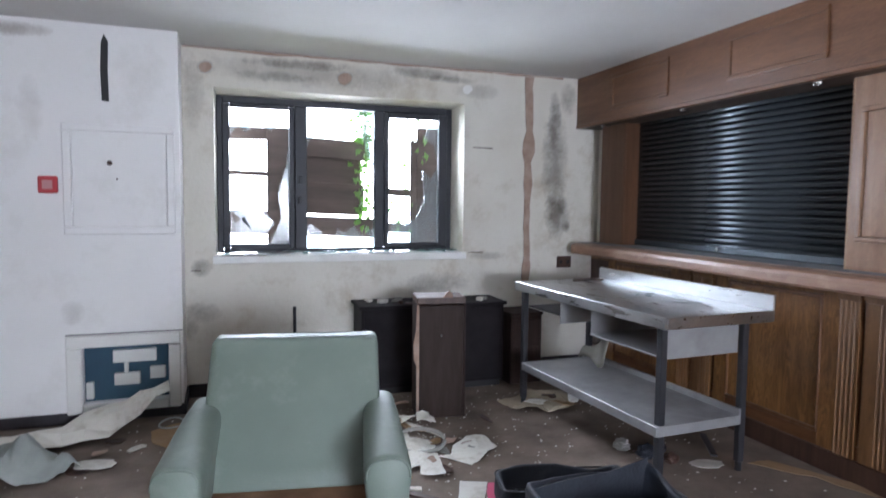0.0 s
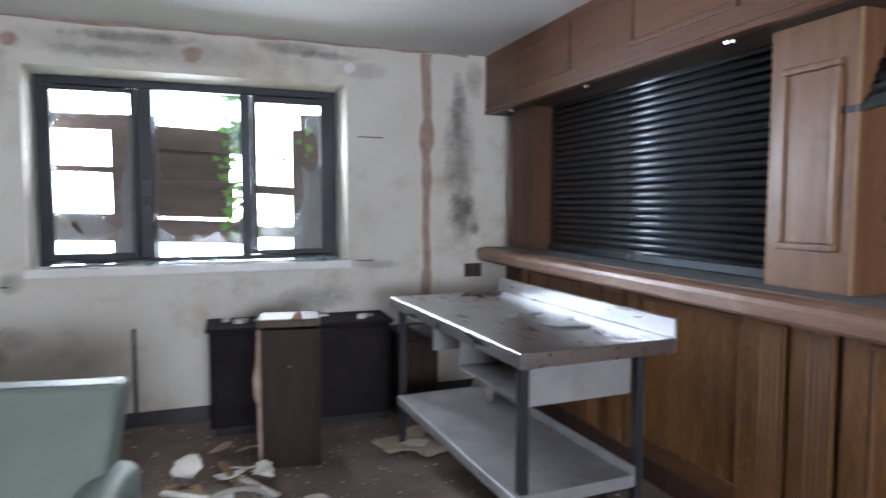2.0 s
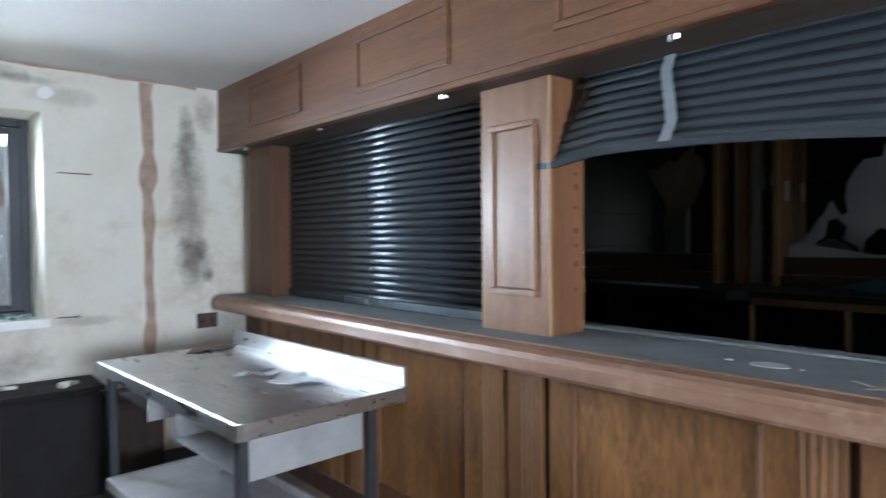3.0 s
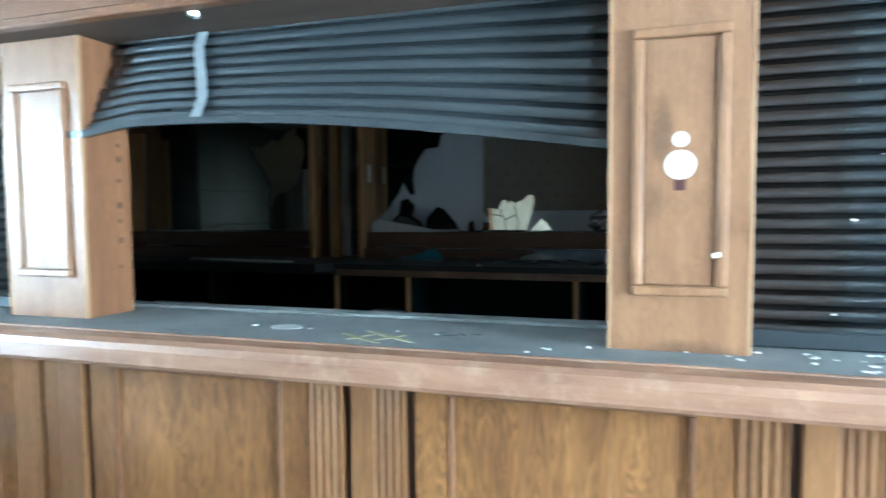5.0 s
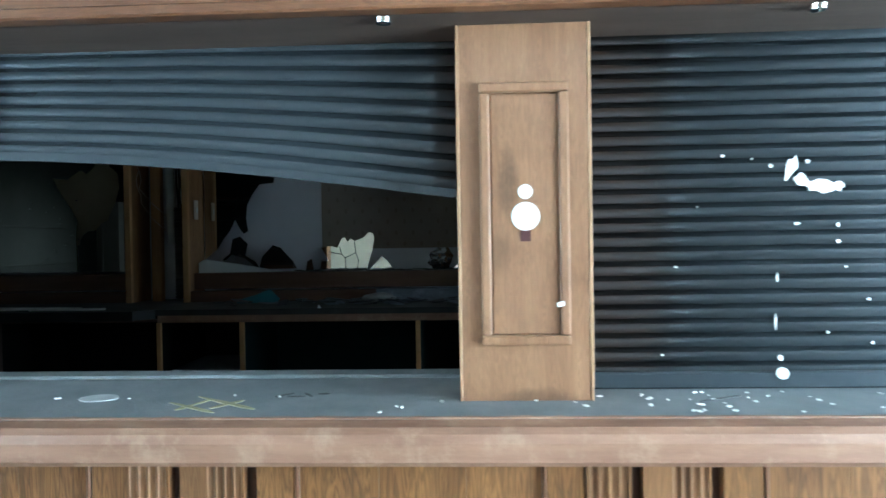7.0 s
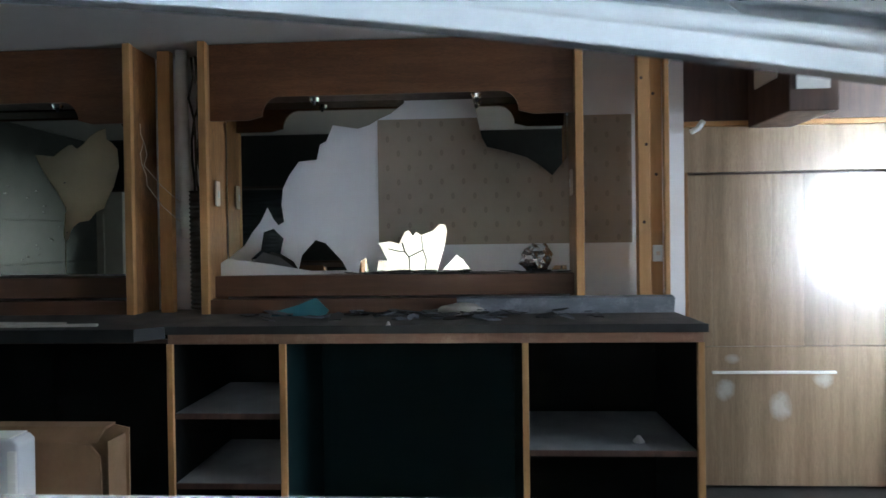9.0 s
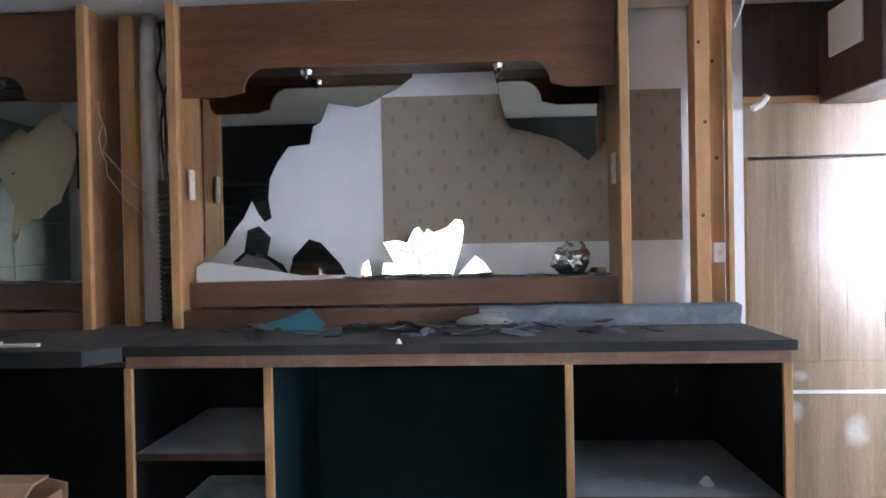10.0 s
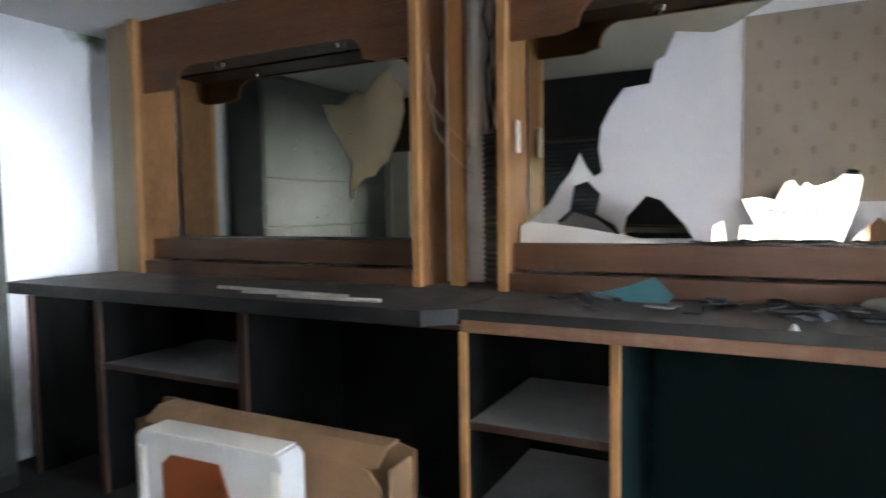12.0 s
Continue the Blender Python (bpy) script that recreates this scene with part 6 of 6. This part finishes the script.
litter("paper_sheet", [(1.31, 3.74), (1.44, 3.71), (1.49, 4.01), (1.41, 4.075)], PAPER, "folded white paper sheet on the floor", "paper", 0.03, 4, 0.012)
litter("paper_sheet", [(1.18, 4.20), (1.40, 4.24), (1.42, 4.36), (1.2, 4.34)], PAPER, "white paper sheet on the floor", "paper", 0.03, 5)
litter("cardboard_piece", [(1.14, 3.74), (1.27, 3.75), (1.33, 4.05), (1.17, 4.09)], CARD, "flat piece of brown cardboard", "cardboard", 0.008, 6, 0.004)
litter("magazine", [(1.40, 3.44), (1.53, 3.39), (1.61, 3.575), (1.49, 3.635)], PAPER, "white magazine with a pink corner", "magazine", 0.012, 7, 0.003)
litter("magazine_print", [(1.532, 3.389), (1.605, 3.362), (1.685, 3.531), (1.612, 3.574)], PINK, "pink printed strip of a magazine", "magazine", 0.012, 8, 0.004)
litter("peeled_paper", rough_outline(2.50, 4.68, 0.36, 0.25, 18, 63, 0.32), mat("tan_peeled_paper", (0.52, 0.45, 0.34), (0.40, 0.33, 0.23), rough=0.9, scale=7, bump=0.3), "tan sheet of peeled wallpaper by the table", "paper", 0.06, 9)
strip_ = litter("peeled_strip", [(-1.25, 4.42), (-0.75, 4.60), (-0.30, 4.76), (0.02, 5.02), (0.0, 5.17), (-0.35, 5.10), (-0.85, 4.98), (-1.3, 4.8)], PAPER, "long strip of white wallpaper fallen from the wall", "wallpaper", 0.10, 10)
for v in strip_.data.vertices:
    k = max(0.0, min(1.0, (v.co.x + 0.62) / 0.6))
    v.co.z += 0.20 * k * k * (3 - 2 * k) * max(0.0, min(1.0, (v.co.y - 4.75) / 0.25))
litter("peeled_paper", rough_outline(-0.32, 4.42, 0.13, 0.10, 9, 64, 0.3), PAPER, "torn white paper on the floor", "paper", 0.03, 11)
litter("cardboard_piece", rough_outline(0.12, 4.75, 0.24, 0.22, 7, 65, 0.2), CARD, "dirty brown board on the floor", "cardboard", 0.03, 12)
litter("paper_sheet", rough_outline(2.86, 3.42, 0.12, 0.09, 8, 66, 0.3), PAPER, "torn paper under the steel table", "paper", 0.02, 13)
litter("board_offcut", [(3.10, 3.35), (3.30, 3.10), (3.42, 2.72), (3.43, 3.0), (3.25, 3.35)], CARD, "tan board offcut against the bar front", "board", 0.01, 14)
bm = sheet(rough_outline(-0.72, 4.42, 0.36, 0.20, 16, 71, 0.2), 0.002, 0.004, 0.0, 15)
for v in bm.verts:
    k = max(0, 1 - ((v.co.x + 0.70) / 0.36) ** 2 - ((v.co.y - 4.42) / 0.22) ** 2)
    v.co.z += 0.22 * k * (0.55 + 0.9 * noise.noise(Vector((v.co.x * 7, v.co.y * 9, 2))) + 0.35 * noise.noise(Vector((v.co.x * 17, v.co.y * 21, 5)))) 
solid("crumpled_cloth", bm, FABRIC_GREY, "heap of grey-green cloth on the floor", "cloth", smooth=True)
for i, (x, y, l_, rot, m_) in enumerate(((1.52, 4.40, 0.34, 35, PAPER), (1.30, 4.30, 0.5, 60, PAPER), (1.12, 3.62, 0.3, 75, PAPER), (1.4, 4.55, 0.3, 15, CARD), (1.2, 3.5, 0.25, 50, DARK_WOOD), (1.25, 4.05, 0.3, -20, DARK_WOOD), (3.0, 3.55, 0.3, -30, LEG))):
    ob = solid("slat_offcut", box(-0.018, 0.018, -l_ / 2, l_ / 2, 0, 0.012, bev=0.002), m_, "loose wooden strip lying in the litter", "strip", "strips on the floor")
    ob.matrix_world = pose(x, y, 0.012 + 0.006 * i, 3, 0, rot)
bm = bmesh.new()
tube([(1.42 + 0.15 * math.cos(t), 4.12 + 0.11 * math.sin(t), 0.055 + 0.03 * math.sin(t)) for t in [i * math.pi / 12 for i in range(24)]], 0.012, 8, bm)
solid("hoop", bm, STONE, "grey hoop lying on the papers", "hoop", smooth=True)
bm = bmesh.new()
tube([(0.0 + 0.10 * math.cos(t) + 0.02 * t, 4.92 + 0.08 * math.sin(t * 1.3), 0.02 + 0.03 * abs(math.sin(t * 0.7))) for t in [i * 0.35 for i in range(40)]], 0.006, 6, bm)
solid("loose_cable", bm, FABRIC_GREY, "grey cable coiled on the floor by the hatch", "cable", smooth=True)
# cables and bits under the table
for i, (x, y, s) in enumerate(((2.62, 3.62, 0.05), (2.70, 3.50, 0.04), (2.55, 3.75, 0.045), (2.75, 3.66, 0.035))):
    bm = bmesh.new()
    bmesh.ops.create_icosphere(bm, subdivisions=3, radius=1)
    for v in bm.verts:
        k = 1 + 0.35 * noise.noise(v.co * 6) + 0.3 * noise.noise(v.co * 2 + Vector((i, 0, 0)))
        v.co = Vector((x + s * v.co.x * k, y + s * v.co.y * k, s * 0.75 + s * 0.75 * v.co.z * k))
    solid("rubbish_lump", bm, (BAG_CLOTH, DARK_WOOD, STONE, LEG)[i], "small lump of rubbish under the steel table", "rubbish", "rubbish under the table")
rr = random.Random(15)
for i in range(16):
    x, y = (rr.gauss(1.3, 0.18), rr.gauss(4.25, 0.3)) if i < 12 else (rr.uniform(2.3, 2.75), rr.uniform(4.45, 4.7))
    bm = sheet(rough_outline(0, 0, rr.uniform(0.06, 0.14), rr.uniform(0.05, 0.10), 8, i + 800, 0.45), 0.0, 0.004, rr.uniform(0.03, 0.09), i + 30)
    ob = solid("crumpled_paper", bm, rr.choice((PAPER, PAPER, CARD, COPPER_STRIP, DARK_WOOD)), "crumpled scrap of paper in the litter heap", "paper", "litter on the floor")
    ob.matrix_world = pose(x, y, 0.004 + rr.uniform(0, 0.03), rr.uniform(-8, 8), rr.uniform(-8, 8), rr.uniform(0, 360))
rr = random.Random(44)
for i in range(26):
    x, y = (rr.uniform(-0.45, 0.35), rr.uniform(4.15, 5.0)) if i < 12 else (rr.gauss(1.55, 0.22), rr.gauss(4.0, 0.28))
    if 0.1 < x < 1.1 and y < 3.9:
        continue
    bm = sheet(rough_outline(0, 0, rr.uniform(0.03, 0.09), rr.uniform(0.025, 0.06), 7, i + 900, 0.45), 0.0, 0.004, rr.uniform(0.02, 0.05), i + 60)
    ob = solid("crumpled_paper", bm, rr.choice((PAPER, CARD, COPPER_STRIP, DARK_WOOD, STONE)), "small torn scrap lying on the dirty carpet", "scrap", "litter on the floor")
    ob.matrix_world = pose(x, y, 0.003, rr.uniform(-5, 5), rr.uniform(-5, 5), rr.uniform(0, 360))
# uncountable crumbs
rr = random.Random(77)
verts, faces = [], []
for i in range(900):
    x, y = rr.uniform(-1.6, 3.3), rr.uniform(2.6, 5.5)
    if rr.random() < 0.35:
        x, y = rr.gauss(1.4, 0.5), rr.gauss(4.2, 0.45)
    if y > 5.15 and x < 0.1 or y > 5.5 or x > 3.4:
        continue
    s, a = rr.uniform(0.003, 0.011), rr.uniform(0, 6.3)
    b = len(verts)
    for k in range(4):
        verts.append((x + s * math.cos(a + k * 1.57) * rr.uniform(0.6, 1.2), y + s * math.sin(a + k * 1.57) * rr.uniform(0.6, 1.2), 0.001))
    verts.append((x, y, s * 0.6))
    faces += [(b + k, b + (k + 1) % 4, b + 4) for k in range(4)]
me = bpy.data.meshes.new("plaster_crumbs")
me.from_pydata(verts, [], faces)
me.materials.append(PAPER)
tagged(new("plaster_crumbs", me), "white plaster crumbs and flakes all over the carpet", "debris", "", "stuff")
